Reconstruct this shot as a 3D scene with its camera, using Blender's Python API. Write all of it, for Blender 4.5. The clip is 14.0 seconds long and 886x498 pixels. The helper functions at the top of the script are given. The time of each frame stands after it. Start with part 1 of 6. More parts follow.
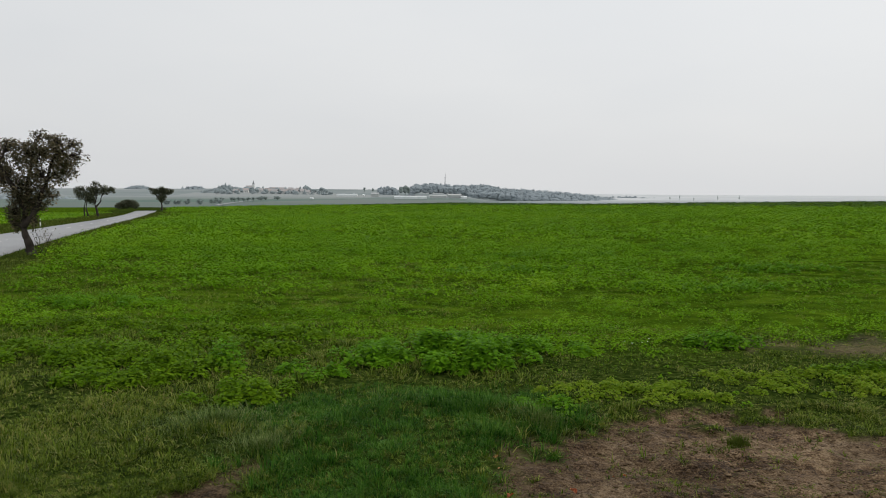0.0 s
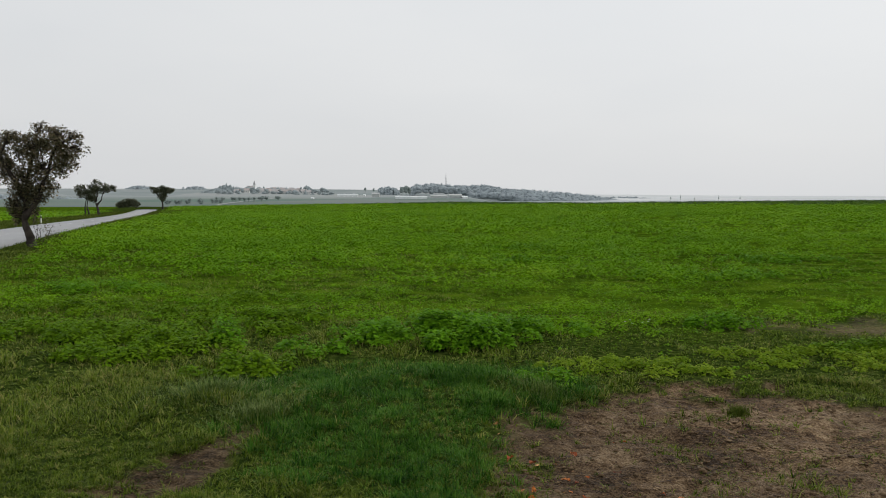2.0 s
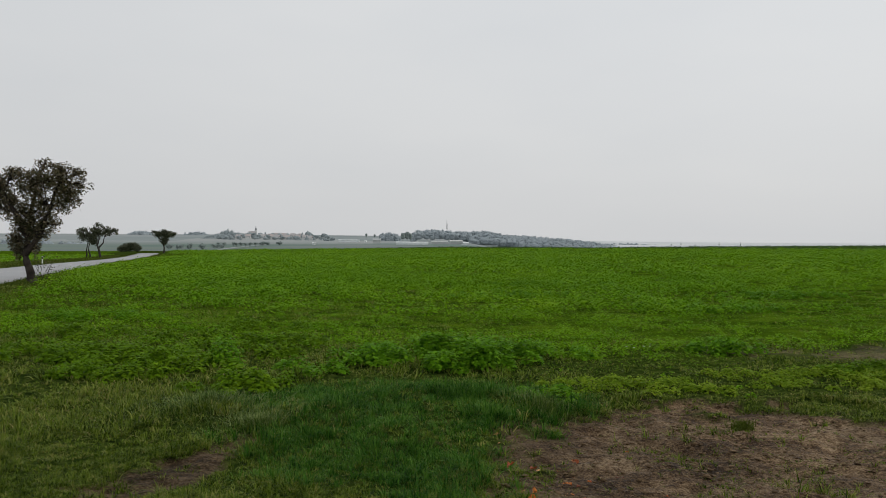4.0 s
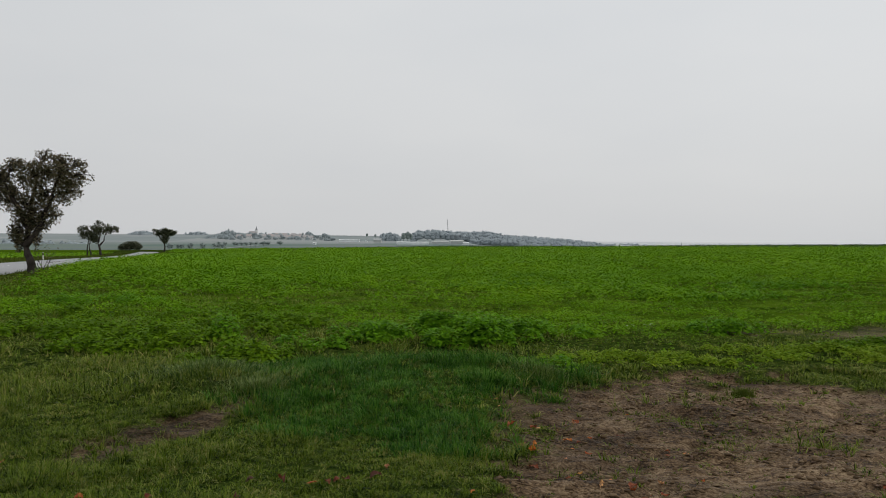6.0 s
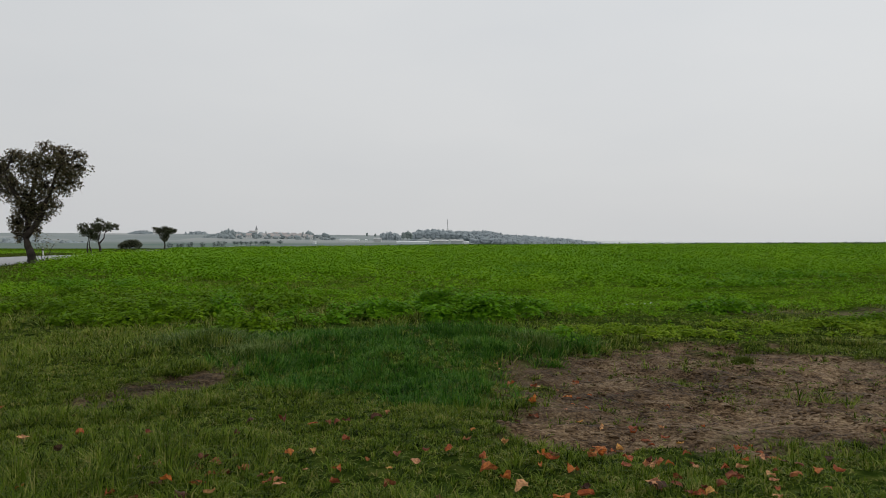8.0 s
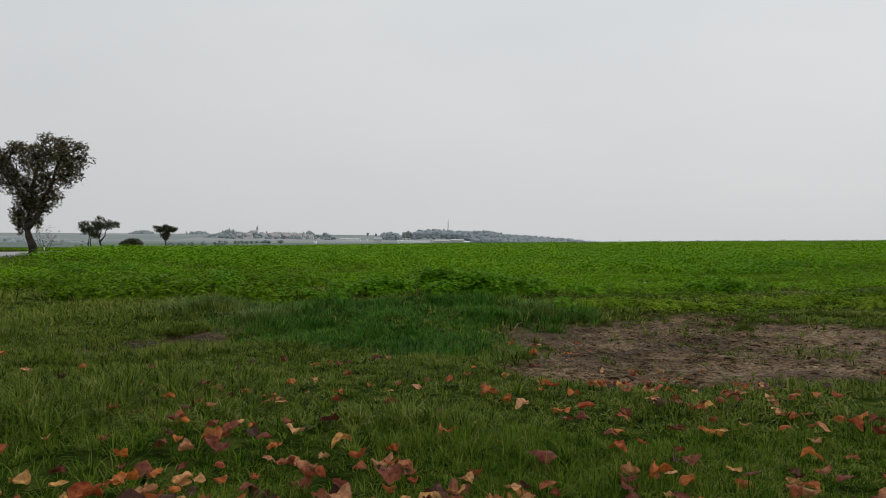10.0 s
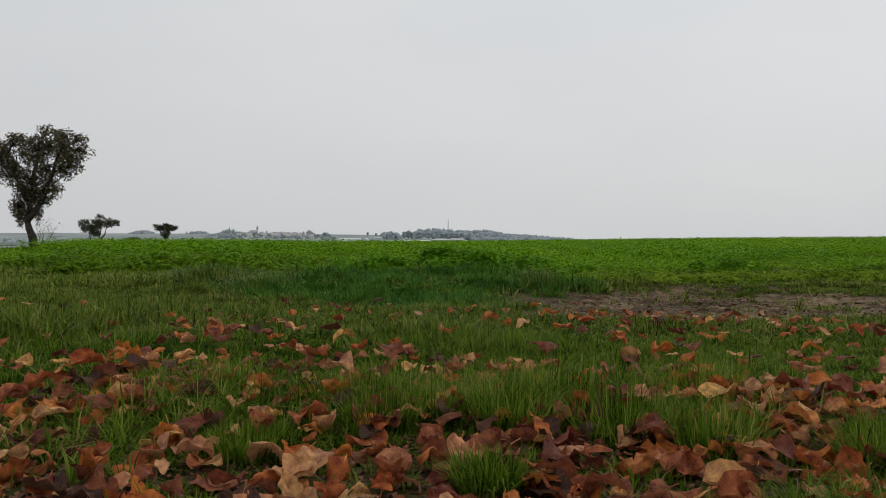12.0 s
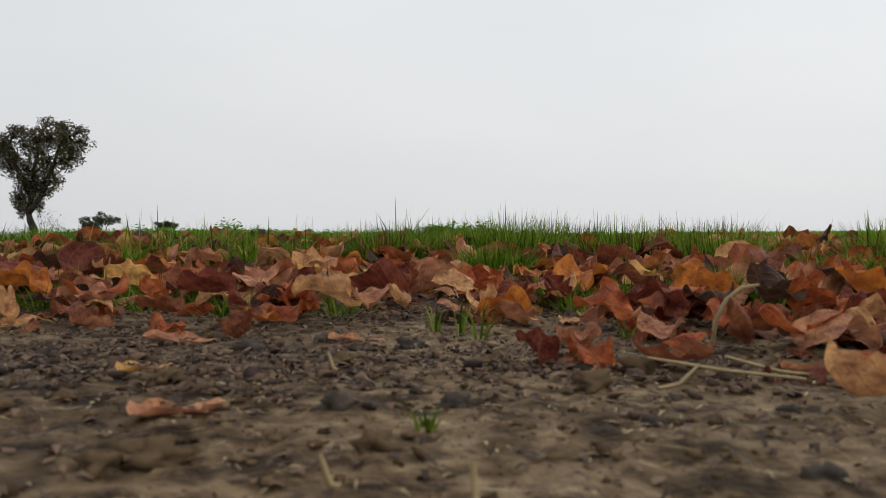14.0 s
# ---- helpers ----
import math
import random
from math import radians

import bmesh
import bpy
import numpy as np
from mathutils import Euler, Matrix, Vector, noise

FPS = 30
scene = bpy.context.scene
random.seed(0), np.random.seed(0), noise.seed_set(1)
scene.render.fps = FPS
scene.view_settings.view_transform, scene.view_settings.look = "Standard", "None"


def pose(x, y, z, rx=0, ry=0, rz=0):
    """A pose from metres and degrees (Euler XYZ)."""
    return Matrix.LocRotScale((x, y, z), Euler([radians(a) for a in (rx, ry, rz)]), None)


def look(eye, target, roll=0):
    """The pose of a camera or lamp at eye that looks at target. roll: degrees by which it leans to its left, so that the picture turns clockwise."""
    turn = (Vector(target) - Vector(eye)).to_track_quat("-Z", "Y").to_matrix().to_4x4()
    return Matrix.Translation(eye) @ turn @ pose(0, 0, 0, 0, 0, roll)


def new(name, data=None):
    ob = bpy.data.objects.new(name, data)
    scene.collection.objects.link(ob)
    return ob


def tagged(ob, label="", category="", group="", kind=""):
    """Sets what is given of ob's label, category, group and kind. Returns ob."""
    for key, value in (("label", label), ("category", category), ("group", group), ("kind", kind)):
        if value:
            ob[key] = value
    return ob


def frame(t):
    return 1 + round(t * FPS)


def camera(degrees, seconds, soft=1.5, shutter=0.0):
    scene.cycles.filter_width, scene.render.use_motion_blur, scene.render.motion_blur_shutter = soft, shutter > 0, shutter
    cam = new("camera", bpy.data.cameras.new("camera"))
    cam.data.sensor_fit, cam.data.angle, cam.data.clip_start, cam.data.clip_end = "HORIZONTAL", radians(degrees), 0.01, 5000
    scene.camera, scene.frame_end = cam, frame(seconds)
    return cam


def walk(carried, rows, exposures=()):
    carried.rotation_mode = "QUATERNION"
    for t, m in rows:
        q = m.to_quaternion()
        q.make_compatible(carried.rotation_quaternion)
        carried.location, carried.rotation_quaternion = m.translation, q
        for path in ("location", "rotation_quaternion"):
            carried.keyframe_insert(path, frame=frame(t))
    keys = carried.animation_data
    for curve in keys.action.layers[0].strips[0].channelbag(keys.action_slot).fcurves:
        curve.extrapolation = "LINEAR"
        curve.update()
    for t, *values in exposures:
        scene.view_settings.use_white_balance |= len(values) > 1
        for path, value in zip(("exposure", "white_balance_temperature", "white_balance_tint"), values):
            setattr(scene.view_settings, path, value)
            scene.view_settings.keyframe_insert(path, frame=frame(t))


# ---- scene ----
cam = camera(60.0, 14.0, 0.7)
# a small fixed lens, sharp from a metre outwards
cam.data.dof.use_dof, cam.data.dof.focus_distance, cam.data.dof.aperture_fstop = True, 3.0, 19.0
PATH = [
    (0, (-0.004, 0.1, 2.874), (-0.002, 2.095, 2.725), 0.1),
    (0.5, (0.006, 0.103, 2.788), (0.006, 2.097, 2.639), 0.0),
    (1, (0.009, 0.097, 2.692), (0.009, 2.092, 2.543), 0.0),
    (1.5, (0.011, 0.088, 2.59), (0.01, 2.083, 2.441), 0.0),
    (2, (0.007, 0.077, 2.486), (0.007, 2.071, 2.338), 0.1),
    (2.5, (0.01, 0.066, 2.369), (0.009, 2.06, 2.221), 0.2),
    (3, (0.015, 0.065, 2.261), (0.014, 2.059, 2.113), 0.2),
    (3.5, (0.015, 0.064, 2.149), (0.014, 2.058, 2.001), 0.2),
    (3.6, (0.015, 0.066, 2.127), (0.014, 2.060, 1.982), 0.2),
    (3.7, (0.015, 0.07, 2.105), (0.014, 2.069, 2.036), 0.2),
    (3.8, (0.016, 0.07, 2.084), (0.014, 2.07, 2.056), 0.25),
    (6, (0.024, 0.066, 1.63), (0.020, 2.066, 1.603), 0.3),
    (6.5, (0.022, 0.061, 1.528), (0.018, 2.061, 1.502), 0.3),
    (7, (0.023, 0.058, 1.424), (0.018, 2.058, 1.397), 0.3),
    (7.5, (0.023, 0.054, 1.318), (0.018, 2.054, 1.293), 0.3),
    (8, (0.024, 0.054, 1.233), (0.02, 2.054, 1.205), 0.3),
    (10.5, (0.025, 0.011, 0.736), (0.019, 2.011, 0.708), 0.3),
    (11, (0.030, 0.008, 0.64), (0.024, 2.008, 0.612), 0.3),
    (11.5, (0.030, 0.009, 0.543), (0.024, 2.009, 0.514), 0.2),
    (12, (0.023, 0.009, 0.442), (0.017, 2.009, 0.413), 0.2),
    (12.5, (0.013, 0.01, 0.343), (0.007, 2.01, 0.313), 0.25),
    (13, (0.005, 0.013, 0.247), (-0.001, 2.013, 0.217), 0.2),
    (13.5, (0.004, 0.010, 0.159), (-0.003, 2.01, 0.127), 0.1),
    (14, (0.009, 0.002, 0.083), (0.001, 2.002, 0.049), 0.0),
]
EXPOSURES = [(0, 0.03), (3.6, 0.03), (4.0, -0.15), (8.0, -0.17), (12.5, -0.16), (13.5, -0.12), (14.0, 0.05)]
walk(cam, [(t, look(eye, target, roll)) for t, eye, target, roll in PATH], EXPOSURES)

# ---- overcast sky and soft sun ----
SUN_UP, SUN_AZ = 42.0, 70.0
world = bpy.data.worlds.new("overcast")
scene.world = world
world.use_nodes = True
wn, wl = world.node_tree.nodes, world.node_tree.links
wn.clear()
w_out, w_bg = wn.new("ShaderNodeOutputWorld"), wn.new("ShaderNodeBackground")
w_sky = wn.new("ShaderNodeTexSky")
w_sky.sky_type, w_sky.sun_disc = "NISHITA", False
w_sky.sun_elevation, w_sky.sun_rotation = radians(SUN_UP), radians(SUN_AZ)
w_sky.dust_density, w_sky.air_density = 4.0, 1.0
w_coord, w_map, w_noise = wn.new("ShaderNodeTexCoord"), wn.new("ShaderNodeMapping"), wn.new("ShaderNodeTexNoise")
w_map.inputs["Scale"].default_value = (1.0, 1.0, 3.0)
w_noise.inputs["Scale"].default_value, w_noise.inputs["Detail"].default_value = 1.6, 4.0
w_ramp = wn.new("ShaderNodeValToRGB")
w_ramp.color_ramp.elements[0].position, w_ramp.color_ramp.elements[0].color = 0.3, (7.6, 7.85, 8.1, 1)
w_ramp.color_ramp.elements[1].position, w_ramp.color_ramp.elements[1].color = 0.7, (8.35, 8.5, 8.6, 1)
w_mix = wn.new("ShaderNodeMix")
w_mix.data_type = "RGBA"
w_mix.inputs[0].default_value = 0.93
wl.new(w_coord.outputs["Generated"], w_map.inputs["Vector"])
wl.new(w_map.outputs["Vector"], w_noise.inputs["Vector"])
wl.new(w_noise.outputs["Fac"], w_ramp.inputs["Fac"])
wl.new(w_sky.outputs["Color"], w_mix.inputs[6])
wl.new(w_ramp.outputs["Color"], w_mix.inputs[7])
w_sep, w_low, w_dim = wn.new("ShaderNodeSeparateXYZ"), wn.new("ShaderNodeValToRGB"), wn.new("ShaderNodeMix")
w_low.color_ramp.elements[0].position, w_low.color_ramp.elements[0].color = 0.0, (0.91, 0.90, 0.895, 1)
w_low.color_ramp.elements[1].position, w_low.color_ramp.elements[1].color = 0.32, (1, 1, 1, 1)
w_dim.data_type, w_dim.blend_type = "RGBA", "MULTIPLY"
w_dim.inputs[0].default_value = 1.0
wl.new(w_coord.outputs["Generated"], w_sep.inputs[0])
w_side = wn.new("ShaderNodeMapRange")
w_side.inputs["From Min"].default_value, w_side.inputs["From Max"].default_value = -0.55, 0.45
w_side.inputs["To Min"].default_value, w_side.inputs["To Max"].default_value = 0.0945, 0.1015
wl.new(w_sep.outputs["X"], w_side.inputs["Value"])
wl.new(w_side.outputs[0], w_bg.inputs["Strength"])
wl.new(w_sep.outputs["Z"], w_low.inputs["Fac"])
wl.new(w_mix.outputs[2], w_dim.inputs[6])
wl.new(w_low.outputs["Color"], w_dim.inputs[7])
wl.new(w_dim.outputs[2], w_bg.inputs["Color"])
w_bg.inputs["Strength"].default_value = 0.1
wl.new(w_bg.outputs["Background"], w_out.inputs["Surface"])

sun = new("sun", bpy.data.lights.new("sun", "SUN"))
sun.data.energy, sun.data.angle, sun.data.color = 0.8, radians(35), (1.0, 0.95, 0.86)
sun.matrix_world = look((0, 0, 0), (-math.sin(radians(SUN_AZ)), -math.cos(radians(SUN_AZ)), -math.tan(radians(SUN_UP))))
sun.location = (0, -20, 60)


# ---- helpers for materials and meshes ----
def material(name, colours, scale=4.0, rough=0.8, bump=0.3, bump_scale=40.0, per="none", spread=0.5,
             detail=6.0, through_light=0.0, spec=0.3, bump_distance=0.01, fine_part=0.25):
    """Noise between the colours at two scales, shifted per object or per island, with a bumped surface."""
    m = bpy.data.materials.new(name)
    m.use_nodes = True
    n, l = m.node_tree.nodes, m.node_tree.links
    bsdf = n["Principled BSDF"]
    coord = n.new("ShaderNodeTexCoord")
    tex, fine = n.new("ShaderNodeTexNoise"), n.new("ShaderNodeTexNoise")
    tex.inputs["Scale"].default_value, tex.inputs["Detail"].default_value = scale, detail
    fine.inputs["Scale"].default_value, fine.inputs["Detail"].default_value = bump_scale, 4.0
    l.new(coord.outputs["Object"], tex.inputs["Vector"])
    l.new(coord.outputs["Object"], fine.inputs["Vector"])
    value = tex.outputs["Fac"]
    if per != "none":
        rand = n.new("ShaderNodeObjectInfo" if per == "object" else "ShaderNodeNewGeometry")
        r_out = rand.outputs["Random" if per == "object" else "Random Per Island"]
        mix = n.new("ShaderNodeMix")
        mix.inputs[0].default_value = spread
        l.new(value, mix.inputs[2])
        l.new(r_out, mix.inputs[3])
        value = mix.outputs[0]
    add = n.new("ShaderNodeMath")
    add.operation = "MULTIPLY_ADD"
    add.inputs[1].default_value, add.inputs[2].default_value = fine_part, -0.5 * fine_part
    l.new(fine.outputs["Fac"], add.inputs[0])
    total = n.new("ShaderNodeMath")
    total.operation = "ADD"
    l.new(value, total.inputs[0])
    l.new(add.outputs[0], total.inputs[1])
    ramp = n.new("ShaderNodeValToRGB")
    while len(ramp.color_ramp.elements) < len(colours):
        ramp.color_ramp.elements.new(0.5)
    low, high = (0.28, 0.72) if per == "none" else (0.15, 0.85)
    for i, c in enumerate(colours):
        ramp.color_ramp.elements[i].position = low + (high - low) * i / (len(colours) - 1)
        ramp.color_ramp.elements[i].color = (*c, 1)
    l.new(total.outputs[0], ramp.inputs["Fac"])
    l.new(ramp.outputs["Color"], bsdf.inputs["Base Color"])
    bsdf.inputs["Roughness"].default_value = rough
    bsdf.inputs["Specular IOR Level"].default_value = spec
    if bump:
        b = n.new("ShaderNodeBump")
        b.inputs["Strength"].default_value, b.inputs["Distance"].default_value = bump, bump_distance
        l.new(fine.outputs["Fac"], b.inputs["Height"])
        l.new(b.outputs["Normal"], bsdf.inputs["Normal"])
    if through_light:
        tr, mixs = n.new("ShaderNodeBsdfTranslucent"), n.new("ShaderNodeMixShader")
        l.new(ramp.outputs["Color"], tr.inputs["Color"])
        mixs.inputs[0].default_value = through_light
        l.new(bsdf.outputs[0], mixs.inputs[1])
        l.new(tr.outputs[0], mixs.inputs[2])
        l.new(mixs.outputs[0], n["Material Output"].inputs["Surface"])
    return m


def mesh_from(name, verts, faces, mats, smooth=False, face_mats=None, uv=None):
    """A mesh from arrays: faces is an (n, 3) or (n, 4) array."""
    verts, faces = np.asarray(verts, dtype=np.float32), np.asarray(faces, dtype=np.int32)
    me = bpy.data.meshes.new(name)
    n, k = faces.shape
    me.vertices.add(len(verts))
    me.vertices.foreach_set("co", verts.ravel())
    me.loops.add(n * k)
    me.loops.foreach_set("vertex_index", faces.ravel())
    me.polygons.add(n)
    me.polygons.foreach_set("loop_start", np.arange(0, n * k, k, dtype=np.int32))
    me.polygons.foreach_set("loop_total", np.full(n, k, dtype=np.int32))
    if smooth:
        me.polygons.foreach_set("use_smooth", np.ones(n, dtype=bool))
    for m in mats if isinstance(mats, (list, tuple)) else [mats]:
        me.materials.append(m)
    if face_mats is not None:
        me.polygons.foreach_set("material_index", np.asarray(face_mats, dtype=np.int32))
    if uv is not None:
        layer = me.uv_layers.new(name="leaf")
        layer.data.foreach_set("uv", np.asarray(uv, dtype=np.float32)[faces.ravel()].ravel())
    me.update(calc_edges=True)
    return me


def part(name, data, parent, label=""):
    ob = new(name, data)
    ob.parent = parent
    return tagged(ob, label)


def thing(name, label, category, group="", kind="", at=(0, 0, 0)):
    ob = tagged(new(name), label, category, group, kind)
    ob.location = at
    return ob


def bm_mesh(name, bm, mat, smooth=False):
    me = bpy.data.meshes.new(name)
    for f in bm.faces:
        f.smooth = smooth
    bm.to_mesh(me)
    bm.free()
    me.materials.append(mat)
    return me


def smooth_step(a, b, v):
    t = np.clip((v - a) / (b - a), 0, 1)
    return t * t * (3 - 2 * t)


def lattice(ix, iy, seed):
    h = np.sin(ix * 127.1 + iy * 311.7 + seed * 74.7) * 43758.5453
    return h - np.floor(h)


def noise2(x, y, seed=0):
    """Smooth value noise in 0..1 on arrays."""
    ix, iy = np.floor(x), np.floor(y)
    fx, fy = x - ix, y - iy
    fx, fy = fx * fx * (3 - 2 * fx), fy * fy * (3 - 2 * fy)
    a, b = lattice(ix, iy, seed), lattice(ix + 1, iy, seed)
    c, d = lattice(ix, iy + 1, seed), lattice(ix + 1, iy + 1, seed)
    return (a * (1 - fx) + b * fx) * (1 - fy) + (c * (1 - fx) + d * fx) * fy


def fractal(x, y, seed=0, octaves=4):
    total, size = 0.0, 0.0
    for i in range(octaves):
        total = total + noise2(x * 2 ** i, y * 2 ** i, seed + i * 7) / 1.8 ** i
        size += 1 / 1.8 ** i
    return total / size


# ---- the lie of the land ----
ROAD_A, ROAD_DIR, ROAD_HALF = np.array([-23.7, 37.0]), np.array([-0.311, 0.950]), 2.5


def road_offset(x, y):
    """Metres to the right of the road's centre line."""
    return (x - ROAD_A[0]) * ROAD_DIR[1] - (y - ROAD_A[1]) * ROAD_DIR[0]


def bare(x, y):
    """0..1: where the ground is trodden to bare soil."""
    x, y = np.asarray(x, float), np.asarray(y, float)
    w = (fractal(x * 0.9, y * 0.9, 3) - 0.5) * 1.9 + (fractal(x * 3, y * 4, 5) - 0.5) * 1.7
    top = 10.12 + 0.14 * np.clip(x - 2, 0, 4)
    low = 5.2 - 0.30 * (x - 1.0)
    right = smooth_step(-0.25, 0.35, np.minimum(np.minimum(top - y, y - low), (x - 0.45 - 0.42 * np.maximum(y - 8.6, 0) - 0.12 * np.maximum(7.0 - y, 0)) * 0.8) + w * 1.05)
    right = right * (1 - 0.85 * smooth_step(0.35, -0.35, np.hypot((x - 5.9) / 1.5, (y - 10.4) / 0.6) - 1 + w * 0.8))
    u = (x + 2.42) * 0.29 + (y - 7.3) * 0.957
    v = -(x + 2.42) * 0.957 + (y - 7.3) * 0.29
    left = smooth_step(0.3, -0.3, np.hypot(u / 1.3, v / 0.36) - 1 + w * 0.75) * 0.95
    far = smooth_step(0.3, -0.3, np.hypot((x - 6.7) / 1.15, (y - 15.2) / 0.5) - 1 + w) * 0.6
    far2 = smooth_step(0.3, -0.3, np.hypot((x - 9.0) / 0.9, (y - 15.4) / 0.7) - 1 + w) * 0.6
    front = smooth_step(1.75, 1.0, y + 0.9 * (fractal(x * 5, y * 5, 9) - 0.5)) * smooth_step(3.6, 2.2, np.abs(x) + w) * smooth_step(-3.0, -1.6, y + w)
    return np.clip(np.maximum.reduce([right, left, far, far2, front]), 0, 1)


def height(x, y):
    x, y = np.asarray(x, float), np.asarray(y, float)
    yy = np.maximum(y, 1.0)
    a = np.clip(x / yy, -0.8, 0.8)
    dip = -0.27 * smooth_step(2.8, 9.5, y) * (0.55 + 0.45 * smooth_step(-3.5, 0.5, x))
    near = dip * (1 - smooth_step(14, 40, y) * smooth_step(-0.1, -0.35, a))
    crest = np.interp(a, [-0.8, -0.55, -0.45, -0.35, -0.2, -0.1, 0.0, 0.15, 0.35, 0.6, 0.8],
                      [-2.7, -2.6, -2.45, -2.1, -1.9, -1.35, -0.75, -0.2, 0.35, 0.75, 0.85])
    brow = y * (1 + 0.28 * smooth_step(0.0, 0.25, a) + 0.12 * smooth_step(-0.22, -0.32, a))
    z = near + (crest - near) * smooth_step(20, 215, brow)
    vale = -6.0 - 9.0 * smooth_step(0.02, 0.07, a)
    z = z + (vale - crest) * smooth_step(230, 520, brow)
    ridge = np.interp(a, [-0.8, -0.2, -0.05, 0.08, 0.2, 0.4, 0.8], [12, 12, 9, 2, -12, -18, -20])
    z = z + (ridge - vale) * smooth_step(1500, 2600, y)
    z = z + 10.0 * np.exp(-((x + 350) / 190) ** 2 - ((y - 1600) / 230) ** 2)
    z = z + 0.16 * np.exp(-((x + 0.3) / 1.7) ** 2 - ((y - 10.0) / 1.3) ** 2) + 0.10 * np.exp(-((x - 0.1) / 1.6) ** 2 - ((y - 14.2) / 1.2) ** 2)
    for px, py, pr, pz in ((-1.5, 9.3, 0.5, 0.13), (-0.45, 8.5, 0.55, 0.15), (0.35, 9.5, 0.5, 0.10), (1.0, 10.3, 0.45, 0.12), (-0.6, 10.6, 0.5, 0.10), (0.1, 7.2, 0.4, 0.08), (-3.0, 9.4, 0.6, 0.10)):
        z = z + pz * np.exp(-((x - px) ** 2 + (y - py) ** 2) / pr ** 2)
    dirt = bare(x, y) * smooth_step(60, 30, y)
    bump = (fractal(x * 1.3, y * 1.3, 11, 3) - 0.5) * 0.09 + (fractal(x * 4, y * 4, 13) - 0.5) * 0.03
    z = z + bump * smooth_step(0.9, 3.0, y) * smooth_step(80, 40, y)
    z = z + dirt * smooth_step(2, 5, y) * ((fractal(x * 2.6, y * 4.0, 17, 5) - 0.5) * 0.16 - 0.045)
    for px, py, pr, pz in ((2.6, 8.55, 0.30, 0.09), (1.25, 8.2, 0.22, 0.05), (1.7, 9.3, 0.20, 0.05), (3.3, 7.5, 0.26, 0.05), (2.0, 6.8, 0.24, 0.04), (4.4, 8.7, 0.28, 0.05)):
        z = z - pz * np.exp(-((x - px) / (1.5 * pr)) ** 2 - ((y - py) / pr) ** 2)
    edge = 10.5 + 0.05 * x + 0.5 * (fractal(x * 1.5, x * 0 + 7, 105, 3) - 0.5)
    z = z + 0.07 * smooth_step(-0.06, 0.10, y - edge) * smooth_step(30, 14, y) * smooth_step(1.0, 1.8, x)
    close = smooth_step(1.3, 0.7, y)
    z = z + close * ((fractal(x * 60, y * 60, 21, 5) - 0.5) * 0.008 + (fractal(x * 9, y * 9, 23) - 0.5) * 0.006)
    flat = smooth_step(ROAD_HALF + 2.5, ROAD_HALF, np.abs(road_offset(x, y)))
    return z - 0.10 * flat * smooth_step(12, 25, y) * smooth_step(500, 300, y)


rng = np.random.default_rng(4)

# ---- materials ----
M_GROUND = bpy.data.materials.new("ground")
M_GRASS = material("grass_blades", [(0.009, 0.020, 0.002), (0.045, 0.081, 0.006), (0.104, 0.163, 0.014), (0.174, 0.230, 0.028), (0.28, 0.262, 0.08)], 1.1, 0.5, 0.0, 7.0, "island", 0.58, through_light=0.28, spec=0.06, fine_part=0.9)
# brighter, more translucent grass for the nearest three metres
M_NEAR_GRASS = material("near_grass_blades", [(0.010, 0.026, 0.002), (0.042, 0.090, 0.005), (0.102, 0.180, 0.012), (0.185, 0.262, 0.028), (0.31, 0.29, 0.09)], 1.6, 0.5, 0.0, 9.0, "island", 0.55, through_light=0.46, spec=0.05, fine_part=0.7)
M_GRASS_DARK = material("lush_grass_blades", [(0.008, 0.036, 0.004), (0.030, 0.106, 0.009), (0.075, 0.190, 0.018), (0.14, 0.265, 0.040)], 0.8, 0.5, 0.0, 5.0, "island", 0.58, through_light=0.28, spec=0.08, fine_part=0.8)
# tussock grass with the sky's pale sheen put into the blade colours
M_GRASS_SHEEN = material("sheen_pale_grass_blades", [(0.018, 0.042, 0.006), (0.068, 0.128, 0.018), (0.145, 0.212, 0.044), (0.29, 0.335, 0.13)], 1.5, 0.45, 0.0, 6.0, "island", 0.65, through_light=0.25, spec=0.12, fine_part=0.7)
M_MEADOW = material("meadow_grass_blades", [(0.014, 0.028, 0.003), (0.062, 0.104, 0.009), (0.138, 0.205, 0.020), (0.220, 0.275, 0.042), (0.33, 0.30, 0.10)], 1.1, 0.5, 0.0, 7.0, "island", 0.58, through_light=0.28, spec=0.06, fine_part=0.9)
M_VERGE = material("verge_grass_blades", [(0.045, 0.07, 0.010), (0.08, 0.115, 0.016), (0.14, 0.15, 0.03)], 0.15, 0.75, 0.0, 9.0, "island", 0.5, through_light=0.2, spec=0.04)
M_CROP = material("crop_leaves", [(0.058, 0.150, 0.003), (0.112, 0.250, 0.005), (0.165, 0.325, 0.007), (0.230, 0.370, 0.011)], 0.06, 0.6, 0.0, 0.8, "island", 0.16, through_light=0.2, spec=0.03, fine_part=0.75)
M_FAR_CROP = material("dull_crop_leaves", [(0.030, 0.066, 0.017), (0.052, 0.100, 0.028), (0.078, 0.135, 0.042)], 0.06, 0.6, 0.0, 0.8, "island", 0.16, through_light=0.2, spec=0.03, fine_part=0.75)
M_LUSH = material("lush_plant_leaves", [(0.048, 0.140, 0.004), (0.108, 0.262, 0.008), (0.185, 0.375, 0.015)], 0.5, 0.5, 0.0, 4.0, "island", 0.4, through_light=0.30, spec=0.03, fine_part=0.6)
